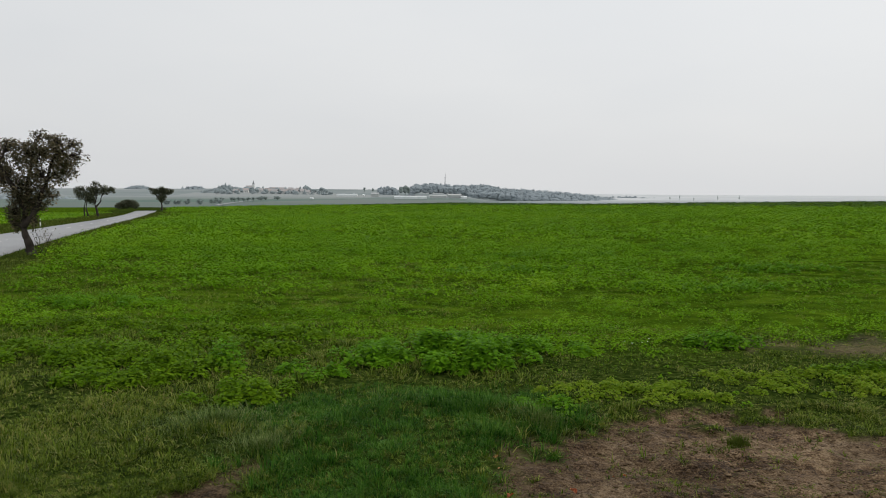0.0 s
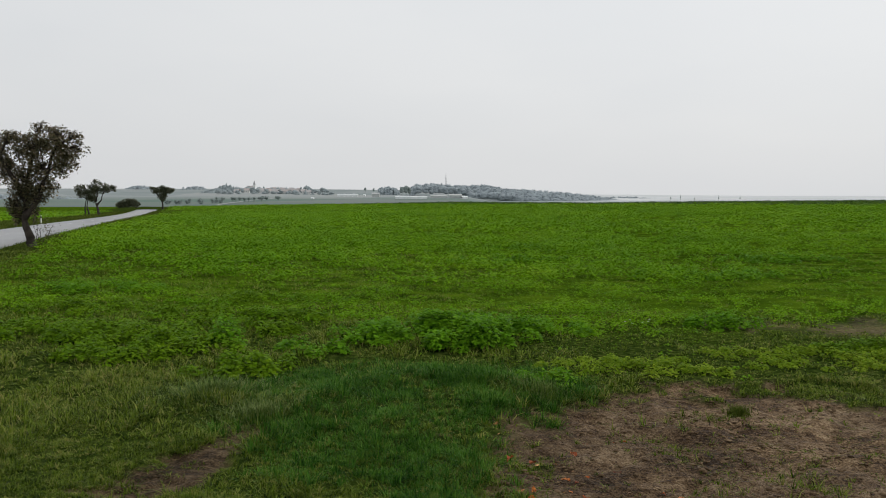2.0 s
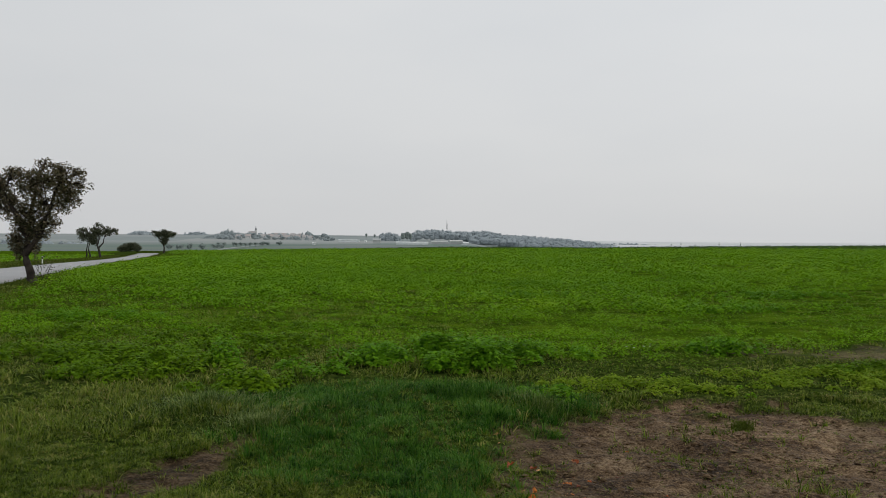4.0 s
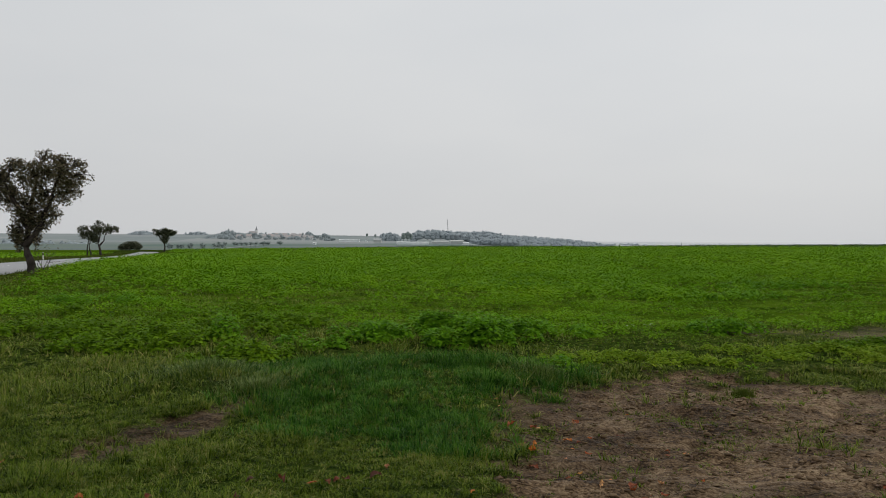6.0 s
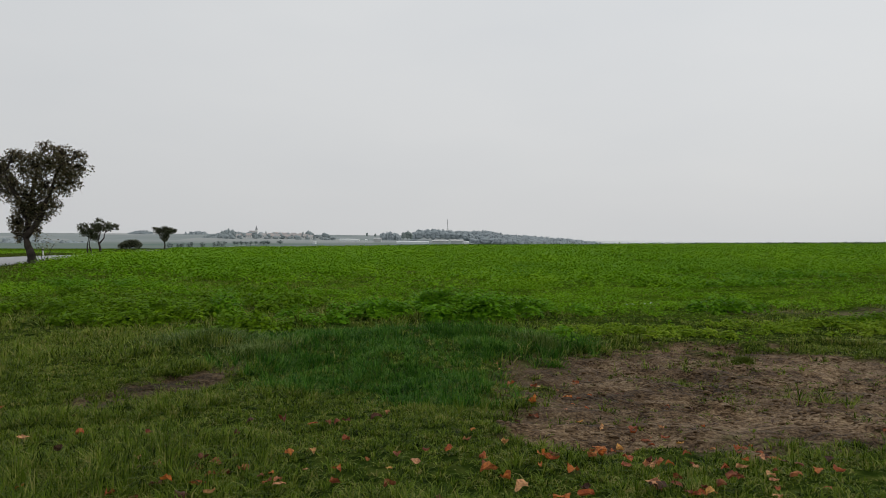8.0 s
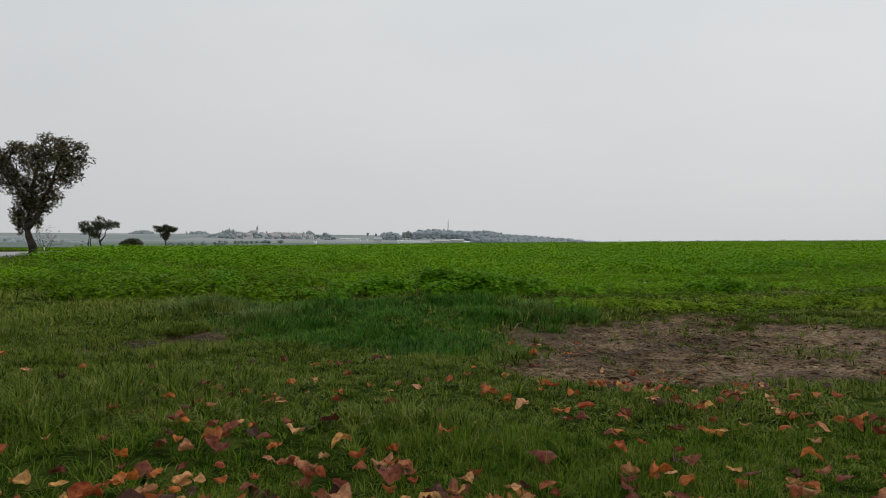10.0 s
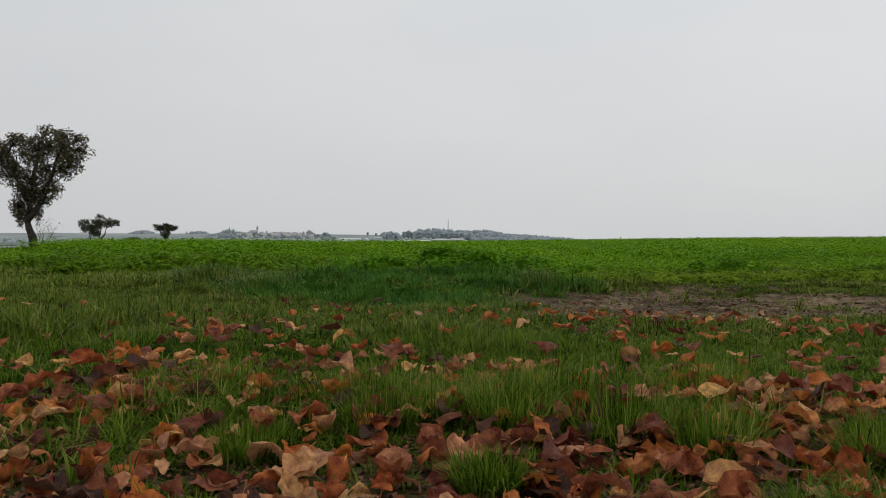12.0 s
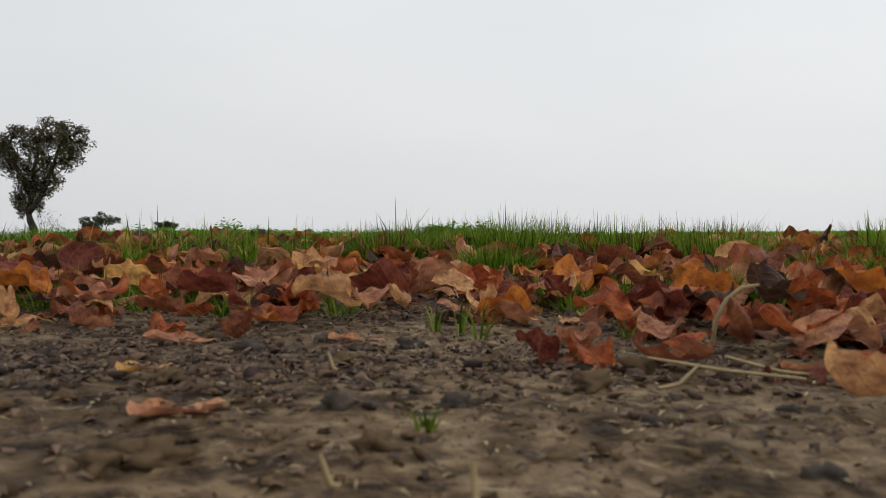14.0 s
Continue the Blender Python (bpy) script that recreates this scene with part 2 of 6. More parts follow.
M_WEED = material("yellow_green_weed_leaves", [(0.052, 0.122, 0.003), (0.108, 0.212, 0.006), (0.178, 0.300, 0.010)], 0.5, 0.55, 0.0, 3.0, "island", 0.35, through_light=0.25, spec=0.03, fine_part=0.6)
M_YELLOWISH = material("pale_plant_leaves", [(0.085, 0.165, 0.007), (0.175, 0.280, 0.013), (0.290, 0.375, 0.030)], 0.6, 0.6, 0.0, 3.0, "island", 0.45, through_light=0.3, spec=0.03, fine_part=0.5)
M_ASPHALT = material("wet_asphalt", [(0.10, 0.10, 0.105), (0.14, 0.14, 0.145), (0.18, 0.18, 0.18)], 0.25, 0.32, 0.2, 60.0, spec=0.5)
M_LINE = material("road_paint", [(0.6, 0.6, 0.58), (0.8, 0.8, 0.78)], 3.0, 0.6, 0.1)
M_BARK = material("bark", [(0.020, 0.016, 0.013), (0.040, 0.031, 0.025), (0.07, 0.057, 0.046)], 3.0, 0.9, 0.8, 14.0, bump_distance=0.03)
M_TREE_LEAF = material("old_tree_leaves", [(0.058, 0.060, 0.032), (0.100, 0.093, 0.047), (0.150, 0.125, 0.066), (0.225, 0.165, 0.095)], 0.6, 0.6, 0.0, 9.0, "island", 0.6, through_light=0.28)
M_FAR_LEAF = material("roadside_tree_leaves", [(0.055, 0.066, 0.036), (0.085, 0.098, 0.052), (0.13, 0.125, 0.075)], 0.5, 0.7, 0.0, 9.0, "island", 0.6)


def ground_material(m):
    m.use_nodes = True
    n, l = m.node_tree.nodes, m.node_tree.links
    bsdf = n["Principled BSDF"]
    coord = n.new("ShaderNodeTexCoord")

    def tex(scale, detail=6.0, squash=(1, 1, 1)):
        mp, t = n.new("ShaderNodeMapping"), n.new("ShaderNodeTexNoise")
        mp.inputs["Scale"].default_value = squash
        t.inputs["Scale"].default_value, t.inputs["Detail"].default_value = scale, detail
        l.new(coord.outputs["Object"], mp.inputs["Vector"])
        l.new(mp.outputs["Vector"], t.inputs["Vector"])
        return t.outputs["Fac"]

    def ramp(value, stops):
        r = n.new("ShaderNodeValToRGB")
        while len(r.color_ramp.elements) < len(stops):
            r.color_ramp.elements.new(0.5)
        for e, (p, c) in zip(r.color_ramp.elements, stops):
            e.position, e.color = p, (*c, 1)
        l.new(value, r.inputs["Fac"])
        return r.outputs["Color"]

    def mix(fac, a, b):
        x = n.new("ShaderNodeMix")
        x.data_type = "RGBA"
        l.new(fac, x.inputs[0])
        l.new(a, x.inputs[6])
        l.new(b, x.inputs[7])
        return x.outputs[2]

    def mask(name):
        a = n.new("ShaderNodeAttribute")
        a.attribute_name = name
        return a.outputs["Fac"]

    both = n.new("ShaderNodeMix")
    both.inputs[0].default_value = 0.42
    coarse = n.new("ShaderNodeMix")
    coarse.inputs[0].default_value = 0.5
    l.new(tex(1.3, 5), coarse.inputs[2])
    l.new(tex(7.0, 8, (1, 1.6, 1)), coarse.inputs[3])
    l.new(coarse.outputs[0], both.inputs[2])
    l.new(tex(45.0, 12), both.inputs[3])
    soil = ramp(both.outputs[0], [(0.41, (0.037, 0.023, 0.012)), (0.465, (0.125, 0.082, 0.045)), (0.52, (0.220, 0.153, 0.088)), (0.59, (0.34, 0.252, 0.155))])
    # turf and crop ground coloured darker, standing for shade between blades and plants
    turf = ramp(tex(9.0, 12), [(0.36, (0.012, 0.021, 0.004)), (0.5, (0.027, 0.046, 0.007)), (0.64, (0.062, 0.08, 0.016))])
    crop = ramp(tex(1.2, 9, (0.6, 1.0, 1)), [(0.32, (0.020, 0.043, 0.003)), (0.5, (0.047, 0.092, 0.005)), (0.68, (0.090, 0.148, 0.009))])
    parcel, parcel_map = n.new("ShaderNodeTexVoronoi"), n.new("ShaderNodeMapping")
    parcel.inputs["Scale"].default_value = 0.006
    parcel_map.inputs["Scale"].default_value, parcel_map.inputs["Rotation"].default_value = (0.8, 0.55, 0.0), (0, 0, 0.35)
    l.new(coord.outputs["Object"], parcel_map.inputs["Vector"])
    l.new(parcel_map.outputs["Vector"], parcel.inputs["Vector"])
    tone = n.new("ShaderNodeSeparateColor")
    l.new(parcel.outputs["Color"], tone.inputs[0])
    # haze put into the land colours, paler with distance and to the right
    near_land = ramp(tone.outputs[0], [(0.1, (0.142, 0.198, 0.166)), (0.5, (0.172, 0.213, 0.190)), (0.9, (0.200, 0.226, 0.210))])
    hazed_far_land = ramp(tone.outputs[1], [(0.1, (0.245, 0.280, 0.280)), (0.5, (0.283, 0.313, 0.310)), (0.9, (0.335, 0.355, 0.350))])
    hazed_pale_land = ramp(tone.outputs[2], [(0.1, (0.54, 0.56, 0.565)), (0.9, (0.60, 0.615, 0.62))])
    away = mix(mask("pale"), mix(mask("far_haze"), near_land, hazed_far_land), hazed_pale_land)
    damp = ramp(both.outputs[0], [(0.41, (0.032, 0.018, 0.009)), (0.465, (0.098, 0.060, 0.031)), (0.53, (0.190, 0.127, 0.071)), (0.60, (0.305, 0.222, 0.135))])
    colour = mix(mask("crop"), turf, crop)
    rotted = ramp(both.outputs[0], [(0.42, (0.021, 0.012, 0.006)), (0.47, (0.076, 0.048, 0.026)), (0.53, (0.148, 0.101, 0.058)), (0.60, (0.235, 0.172, 0.105))])
    # dark soil colour, also used to paint the shade at the bank
    mould_and_shade = ramp(both.outputs[0], [(0.42, (0.013, 0.008, 0.004)), (0.47, (0.040, 0.024, 0.013)), (0.53, (0.080, 0.052, 0.029)), (0.60, (0.135, 0.095, 0.056))])
    colour = mix(mask("soil"), colour, mix(mask("silt"), mix(mask("trodden"), rotted, mix(mask("stain_and_shade"), damp, mould_and_shade)), soil))
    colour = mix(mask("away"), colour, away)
    l.new(colour, bsdf.inputs["Base Color"])
    rough = n.new("ShaderNodeMapRange")
    rough.inputs["To Min"].default_value, rough.inputs["To Max"].default_value = 0.95, 0.65
    l.new(mask("soil"), rough.inputs["Value"])
    l.new(rough.outputs[0], bsdf.inputs["Roughness"])
    wet = n.new("ShaderNodeMath")
    wet.operation, wet.inputs[1].default_value = "MULTIPLY", 0.07
    l.new(mask("soil"), wet.inputs[0])
    l.new(wet.outputs[0], bsdf.inputs["Specular IOR Level"])
    b, b2 = n.new("ShaderNodeBump"), n.new("ShaderNodeBump")
    b.inputs["Strength"].default_value, b.inputs["Distance"].default_value = 0.6, 0.02
    clod = n.new("ShaderNodeMath")
    clod.operation = "MULTIPLY"
    l.new(tex(9.0, 6), clod.inputs[0])
    l.new(mask("trodden"), clod.inputs[1])
    both_heights = n.new("ShaderNodeMath")
    both_heights.operation = "MULTIPLY_ADD"
    both_heights.inputs[1].default_value = 9.0
    l.new(clod.outputs[0], both_heights.inputs[0])
    l.new(tex(25.0, 8), both_heights.inputs[2])
    l.new(both_heights.outputs[0], b.inputs["Height"])
    b2.inputs["Strength"].default_value, b2.inputs["Distance"].default_value = 1.0, 0.005
    l.new(tex(210.0, 10), b2.inputs["Height"])
    l.new(b.outputs["Normal"], b2.inputs["Normal"])
    l.new(b2.outputs["Normal"], bsdf.inputs["Normal"])


ground_material(M_GROUND)


# ---- ground: one sheet to the horizon, finer near the landing place ----
def axis(edges):
    out = [np.linspace(a, b, k, endpoint=False) for a, b, k in edges]
    return np.concatenate(out + [[edges[-1][1]]])


fan = axis([(-6, -1.4, 22), (-1.4, -0.75, 30), (-0.75, 0.75, 230), (0.75, 1.4, 30), (1.4, 6, 22)])
gy = axis([(-400, -5, 10), (-5, 0, 14), (0, 0.1, 6), (0.1, 0.65, 125), (0.65, 1.0, 30), (1.0, 2.5, 34), (2.5, 4.4, 17), (4.4, 11, 110), (11, 12, 8), (12, 40, 40), (40, 120, 30),
           (120, 300, 36), (300, 1000, 20), (1000, 4900, 26)])
FAN, GY = np.meshgrid(fan, gy)
GX = FAN * (np.abs(GY) + 0.6) + np.sign(FAN) * 400 * (np.maximum(np.abs(FAN) - 1.4, 0) / 4.6) ** 3
gv = np.stack([GX, GY, height(GX, GY)], -1).reshape(-1, 3)
nx, ny = len(fan), len(gy)
i0 = (np.arange(ny - 1)[:, None] * nx + np.arange(nx - 1)[None]).ravel()
ground_mesh = mesh_from("ground", gv, np.stack([i0, i0 + 1, i0 + nx + 1, i0 + nx], -1), M_GROUND, smooth=True)
road_side = road_offset(gv[:, 0], gv[:, 1])
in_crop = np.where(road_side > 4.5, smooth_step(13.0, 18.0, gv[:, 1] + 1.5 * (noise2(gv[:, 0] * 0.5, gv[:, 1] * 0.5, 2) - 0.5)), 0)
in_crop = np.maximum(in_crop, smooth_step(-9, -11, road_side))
# stain: dark soil blotches plus a shade band painted at the bank's foot
for mask_name, values in (("soil", bare(gv[:, 0], gv[:, 1])), ("crop", in_crop), ("away", smooth_step(300, 420, gv[:, 1])), ("far_haze", smooth_step(500, 1500, gv[:, 1])), ("pale", smooth_step(900, 1900, gv[:, 1]) * smooth_step(0.05, 0.25, gv[:, 0] / np.maximum(gv[:, 1], 1))), ("silt", smooth_step(0.85, 0.5, gv[:, 1]) * smooth_step(-1.0, -0.1, gv[:, 1]) * smooth_step(-0.18, 0.0, gv[:, 0] + 0.22 * (fractal(gv[:, 0] * 9, gv[:, 1] * 9, 25) - 0.5)) * (1 - 0.4 * smooth_step(0.02, 0.2, gv[:, 0] + 0.25 * (fractal(gv[:, 0] * 8, gv[:, 1] * 8, 27) - 0.5)))), ("stain_and_shade", np.clip(np.exp(-((gv[:, 1] - 10.0 - 0.14 * np.clip(gv[:, 0] - 2, 0, 4)) / 0.16) ** 2) * smooth_step(0.38, 0.55, fractal(gv[:, 0] * 1.6, gv[:, 1], 103, 3)) + 0.55 * smooth_step(0.50, 0.70, fractal(gv[:, 0] * 0.8, gv[:, 1] * 1.0, 101, 4)) + np.exp(-((gv[:, 0] + 2.4) / 1.0) ** 2 - ((gv[:, 1] - 7.2) / 1.4) ** 2) + np.exp(-((gv[:, 0] - 0.9) / 0.8) ** 2 - ((gv[:, 1] - 7.9) / 0.9) ** 2), 0, 1)), ("trodden", bare(gv[:, 0], gv[:, 1]) * smooth_step(2, 4, gv[:, 1]))):
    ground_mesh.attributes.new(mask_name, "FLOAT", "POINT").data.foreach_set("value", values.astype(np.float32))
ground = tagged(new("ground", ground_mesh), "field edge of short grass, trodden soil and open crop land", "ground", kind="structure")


# ---- blades and leaves as arrays ----
def blades(name, x, y, tall, wide, turn, bend, mat, label, category, segments=3, sink=0.006, lift=0.0):
    """Curved, tapering blades standing at x, y, each leaning towards turn."""
    n = len(x)
    z = height(x, y) - sink + lift
    face = turn + rng.uniform(0.9, 2.2, n)
    rows = []
    for s in np.linspace(0, 1, segments + 1):
        out = bend * tall * (0.35 * s + 0.65 * s ** 2.2)
        up = tall * (s - 0.38 * bend * s ** 2.4)
        cx, cy, cz = x + np.cos(turn) * out, y + np.sin(turn) * out, z + up
        w = 0.5 * wide * (1 - s ** 1.6)
        if s < 1:
            rows.append(np.stack([cx - np.cos(face) * w, cy - np.sin(face) * w, cz], -1))
            rows.append(np.stack([cx + np.cos(face) * w, cy + np.sin(face) * w, cz], -1))
        else:
            rows.append(np.stack([cx, cy, cz], -1))
    v = np.stack(rows, 1)
    k = v.shape[1]
    tri = []
    for i in range(segments - 1):
        tri += [(2 * i, 2 * i + 1, 2 * i + 3), (2 * i, 2 * i + 3, 2 * i + 2)]
    tri.append((k - 3, k - 2, k - 1))
    f = (np.arange(n)[:, None, None] * k + np.array(tri)[None]).reshape(-1, 3)
    return tagged(new(name, mesh_from(name, v.reshape(-1, 3), f, mat, smooth=True)), label, category, kind="stuff")


POINTED = np.array([(0, 0), (0.44, 0.30), (0.25, 0.50), (0.26, 0.70), (0, 1.0), (-0.26, 0.70), (-0.25, 0.50), (-0.44, 0.30)])
ROUND = np.array([(0, 0), (0.40, 0.28), (0.34, 0.70), (0, 1.0), (-0.34, 0.70), (-0.40, 0.28)])
PLAIN = np.array([(0, 0), (0.40, 0.45), (0, 1.0), (-0.40, 0.45)])


def leaf_cloud(x, y, z, size, outline, turn=None, tip=None, cup=0.18, flat=False, lean=0.5):
    """Vertices and triangles of many leaves, each a cupped fan around its middle."""
    n, k = len(x), len(outline)
    turn = rng.uniform(0, 2 * np.pi, n) if turn is None else turn
    tip = rng.uniform(-0.5, 0.7, n) if tip is None else tip
    roll = rng.uniform(-lean, lean, n)
    pts = outline if flat else np.concatenate([outline, [[0, 0.45]]])
    px, py = pts[:, 0][None] * size[:, None], pts[:, 1][None] * size[:, None]
    drop = cup * size[:, None] * (np.abs(pts[:, 0])[None] * 1.6 + (pts[:, 1][None] - 0.4) ** 2 * 1.4)
    fx, fz = px * np.cos(roll)[:, None], px * np.sin(roll)[:, None] - drop
    gy2 = py * np.cos(tip)[:, None] - fz * np.sin(tip)[:, None]
    gz2 = py * np.sin(tip)[:, None] + fz * np.cos(tip)[:, None]
    c, s = np.cos(turn)[:, None], np.sin(turn)[:, None]
    v = np.stack([x[:, None] + fx * c - gy2 * s, y[:, None] + fx * s + gy2 * c, z[:, None] + gz2], -1)
    if flat:
        tri = np.array([(0, i, i + 1) for i in range(1, k - 1)])
    else:
        tri = np.array([(k, i, (i + 1) % k) for i in range(k)])
    f = (np.arange(n)[:, None, None] * len(pts) + tri[None]).reshape(-1, 3)
    return v.reshape(-1, 3), f


def scatter(y0, y1, count, spread=0.64, pad=0.5):
    """Places in a wedge ahead of the landing place, even by area."""
    y = np.sqrt(y0 * y0 + rng.random(count) * (y1 * y1 - y0 * y0))
    return rng.uniform(-1, 1, count) * (spread * y + pad), y


def in_field(x, y):
    """0..1: how well the crop stands."""
    edge = 14.6 + 2.5 * (noise2(x * 0.35, x * 0 + 3, 31) - 0.5) - 1.5 * smooth_step(1.5, 4, x)
    return smooth_step(-1.5, 2.5, y - edge + 2.4 * (noise2(x * 0.9, y * 0.9, 33) - 0.5)) * smooth_step(4.2, 6.0, road_offset(x, y) + 2 * (noise2(x * 0.4, y * 0.4, 35) - 0.5))


def vigour(x, y):
    """0..1: bare strips and thin places against thick clumps of crop."""
    big = fractal(x * 0.16, y * 0.24, 41, 3)
    mid = fractal(x * 0.55, y * 0.9, 43, 3)
    v = np.clip((big - 0.28) * 1.5, 0, 1) * 0.45 + np.clip((mid - 0.36) * 3.4, 0, 1) * 0.65
    thin = smooth_step(0.5, -0.5, np.abs(y - 19.0 - 0.05 * x) - 1.6) * 0.25 * smooth_step(9, 4, np.abs(x - 1))
    return np.clip(v - thin + 0.25 * smooth_step(22, 40, y) - 0.3 * smooth_step(0.25, 0.5, x / np.maximum(y, 1)) * smooth_step(60, 25, y), 0, 1)


def domes(x, y, rad, tall, leaves, size, outline, flat=False):
    """Rounded plants: leaves over a dome, tips hanging outwards."""
    n = len(x)
    px, py = np.repeat(x, leaves), np.repeat(y, leaves)
    pr, pt = np.repeat(rad, leaves), np.repeat(tall, leaves)
    m = n * leaves
    ang, u = rng.uniform(0, 2 * np.pi, m), np.sqrt(rng.random(m))
    lx, ly = px + pr * u * np.cos(ang), py + pr * u * np.sin(ang)
    lz = height(lx, ly) + pt * (np.sqrt(1 - 0.94 * u * u)) * rng.uniform(0.70, 1.05, m)
    tip = 0.35 - 0.9 * u + rng.normal(0, 0.27, m)
    turn = ang - np.pi / 2 + rng.normal(0, 0.5, m)
    return leaf_cloud(lx, ly, lz, np.repeat(size, leaves) * rng.uniform(0.65, 1.25, m), outline, turn, tip, 0.22, flat, 0.25)


# ---- crop field ----
def crop_zone(name, y0, y1, count, rad, tall, leaves, size, outline, mat, label, flat=False, parcel=None):
    x, y = scatter(y0, y1, count)
    g = vigour(x, y)
    open_row = smooth_step(0.38, 0.54, fractal(x * 0.6, y * 0.75, 53, 3))
    ok = rng.random(count) < in_field(x, y) * (1 - bare(x, y)) * (0.12 + 1.0 * g) * (0.24 + 1.0 * open_row) * (1 - 0.35 * smooth_step(0.22, 0.46, np.abs(x) / y) * smooth_step(60, 25, y))
    if parcel is not None:
        ok &= (y > 207 - 1.35 * x) == parcel  # the neighbouring field lies beyond this line
    x, y, g = x[ok], y[ok], g[ok]
    hump = 0.62 + 0.70 * smooth_step(0.40, 0.62, fractal(x * 0.8, y * 1.0, 57, 3))
    grow = hump * (0.30 + 1.15 * g) * rng.uniform(0.55, 1.0, len(x)) * (1 + 0.35 * rng.random(len(x)) ** 6) * (0.5 + 0.5 * smooth_step(13, 19, y))
    grow = np.minimum(grow, 1.15)
    v, f = domes(x, y, rad * grow, tall * grow, leaves, size * (0.75 + 0.4 * g), outline, flat)
    return tagged(new(name, mesh_from(name, v, f, mat)), label, "crop", kind="stuff")


crop_zone("crop_plants", 10.6, 22, 5200, 0.25, 0.27, 34, 0.052, PLAIN, M_CROP, "bright green broad-leaved crop plants near the field edge", True)
crop_zone("crop_plants", 22, 48, 15000, 0.34, 0.42, 23, 0.090, PLAIN, M_CROP, "bright green broad-leaved crop covering the field", True)
crop_zone("crop_plants", 48, 115, 22000, 0.50, 0.48, 13, 0.165, PLAIN, M_CROP, "even green crop covering the rising field", True)
crop_zone("crop_plants", 115, 265, 27000, 0.80, 0.42, 8, 0.29, PLAIN, M_CROP, "far green crop along the crest of the field", True, False)
crop_zone("crop_plants", 115, 265, 15000, 0.95, 0.22, 8, 0.32, PLAIN, M_FAR_CROP, "dark dull green crop of the neighbouring field", True, True)

# small seedlings fill the gaps between plants
sx, sy = scatter(10.6, 28, 100000)
ok = rng.random(len(sx)) < (0.45 + 0.55 * in_field(sx, sy)) * smooth_step(10.6, 12.4, sy + 1.5 * (noise2(sx, sy, 49) - 0.5)) * (1 - bare(sx, sy)) ** 2 * (0.15 + 0.85 * smooth_step(0.36, 0.6, fractal(sx * 0.7, sy * 0.7, 47, 3)))
sx, sy = sx[ok], sy[ok]
v, f = leaf_cloud(sx, sy, height(sx, sy) + rng.uniform(0.02, 0.10, len(sx)), rng.uniform(0.02, 0.045, len(sx)), PLAIN, flat=True)
tagged(new("seedlings", mesh_from("seedlings", v, f, M_WEED)), "pale yellow-green seedlings between the crop plants", "seedlings", kind="stuff")


# ---- grass ----
def lush(x, y):
    return smooth_step(0.5, -0.5, np.minimum(np.hypot((x + 0.25) / 2.0, (y - 9.8) / 1.9), np.hypot((x + 0.5) / 1.15, (y - 7.9) / 1.35)) - 1 + 1.4 * (fractal(x * 1.1, y * 1.1, 71) - 0.5))


def tufts(name, y0, y1, count, per, spread, tall, wide, mat, label, keep, segments=2, lean=1.0):
    """Grass in tufts: blades fan out from a common foot."""
    x, y = scatter(y0, y1, count)
    ok = rng.random(count) < keep(x, y)
    x, y = x[ok], y[ok]
    big = rng.uniform(0.55, 1.25, len(x)) * np.clip((fractal(x * 1.5, y * 1.5, 61, 3) - 0.25) * 2.9, 0.5, 1.5) * (1 + 0.1 * smooth_step(9.0, 12.0, y) * smooth_step(18, 16.5, y) * smooth_step(2.2, 0.6, x)) * (1 - 0.5 * smooth_step(10.5, 11.2, y) * smooth_step(0.8, 2.2, x))
    big = big * (1 + 0.25 * thicket(x, y)) * (1 + 0.13 * smooth_step(1.45, 1.9, y) * smooth_step(4.2, 3.2, y)) * (1 - 0.38 * smooth_step(0.05, 0.22, x / np.maximum(y, 0.5)) * smooth_step(1.8, 2.6, y) * smooth_step(7.0, 5.5, y))
    m = len(x) * per
    bx, by, bg = np.repeat(x, per), np.repeat(y, per), np.repeat(big, per)
    ang, r = rng.uniform(0, 2 * np.pi, m), np.abs(rng.normal(0, 1, m))
    bx, by = bx + np.cos(ang) * r * spread, by + np.sin(ang) * r * spread
    t = tall * bg * rng.uniform(0.45, 1.1, m)
    bend = np.clip(0.24 + 0.38 * r + rng.normal(0, 0.2, m), 0.03, 1.0) * lean
    return blades(name, bx, by, t, wide * rng.uniform(0.65, 1.3, m), ang + rng.normal(0, 0.4, m), bend, mat, label, "grass", segments)


def thicket(x, y):
    """0..1: the fuller grass just behind the leaves."""
    return np.exp(-((y - 1.85) / 0.3) ** 2) * smooth_step(-0.55, 0.1, x) * smooth_step(0.75, 0.5, x) * smooth_step(0.40, 0.52, fractal(x * 4, y * 4, 75, 3))


def soft_gap(x, y, scale, seed, low=0.33):
    return np.clip((fractal(x * scale, y * scale, seed, 3) - low) * 4.0, 0.0, 1)


tufts("grass", 0.66, 1.25, 1500, 22, 0.013, 0.088, 0.0032, M_NEAR_GRASS, "sparse green grass tufts among fallen leaves",
      lambda x, y: soft_gap(x, y, 5.0, 63, 0.40 - 0.06 * smooth_step(0.05, 0.22, x / y)) * smooth_step(0.72, 1.0, y), 4, 1.6)
tufts("grass", 1.05, 3.4, 10500, 16, 0.021, 0.088, 0.0050, M_NEAR_GRASS, "short green grass tufts between fallen leaves",
      lambda x, y: (0.16 + 0.84 * soft_gap(x, y, 2.6, 63, 0.40)) * (0.25 + 0.25 * smooth_step(0.05, 0.22, x / y) + 0.6 * smooth_step(1.2, 2.4, y)) + 1.5 * thicket(x, y), 2, 1.6)
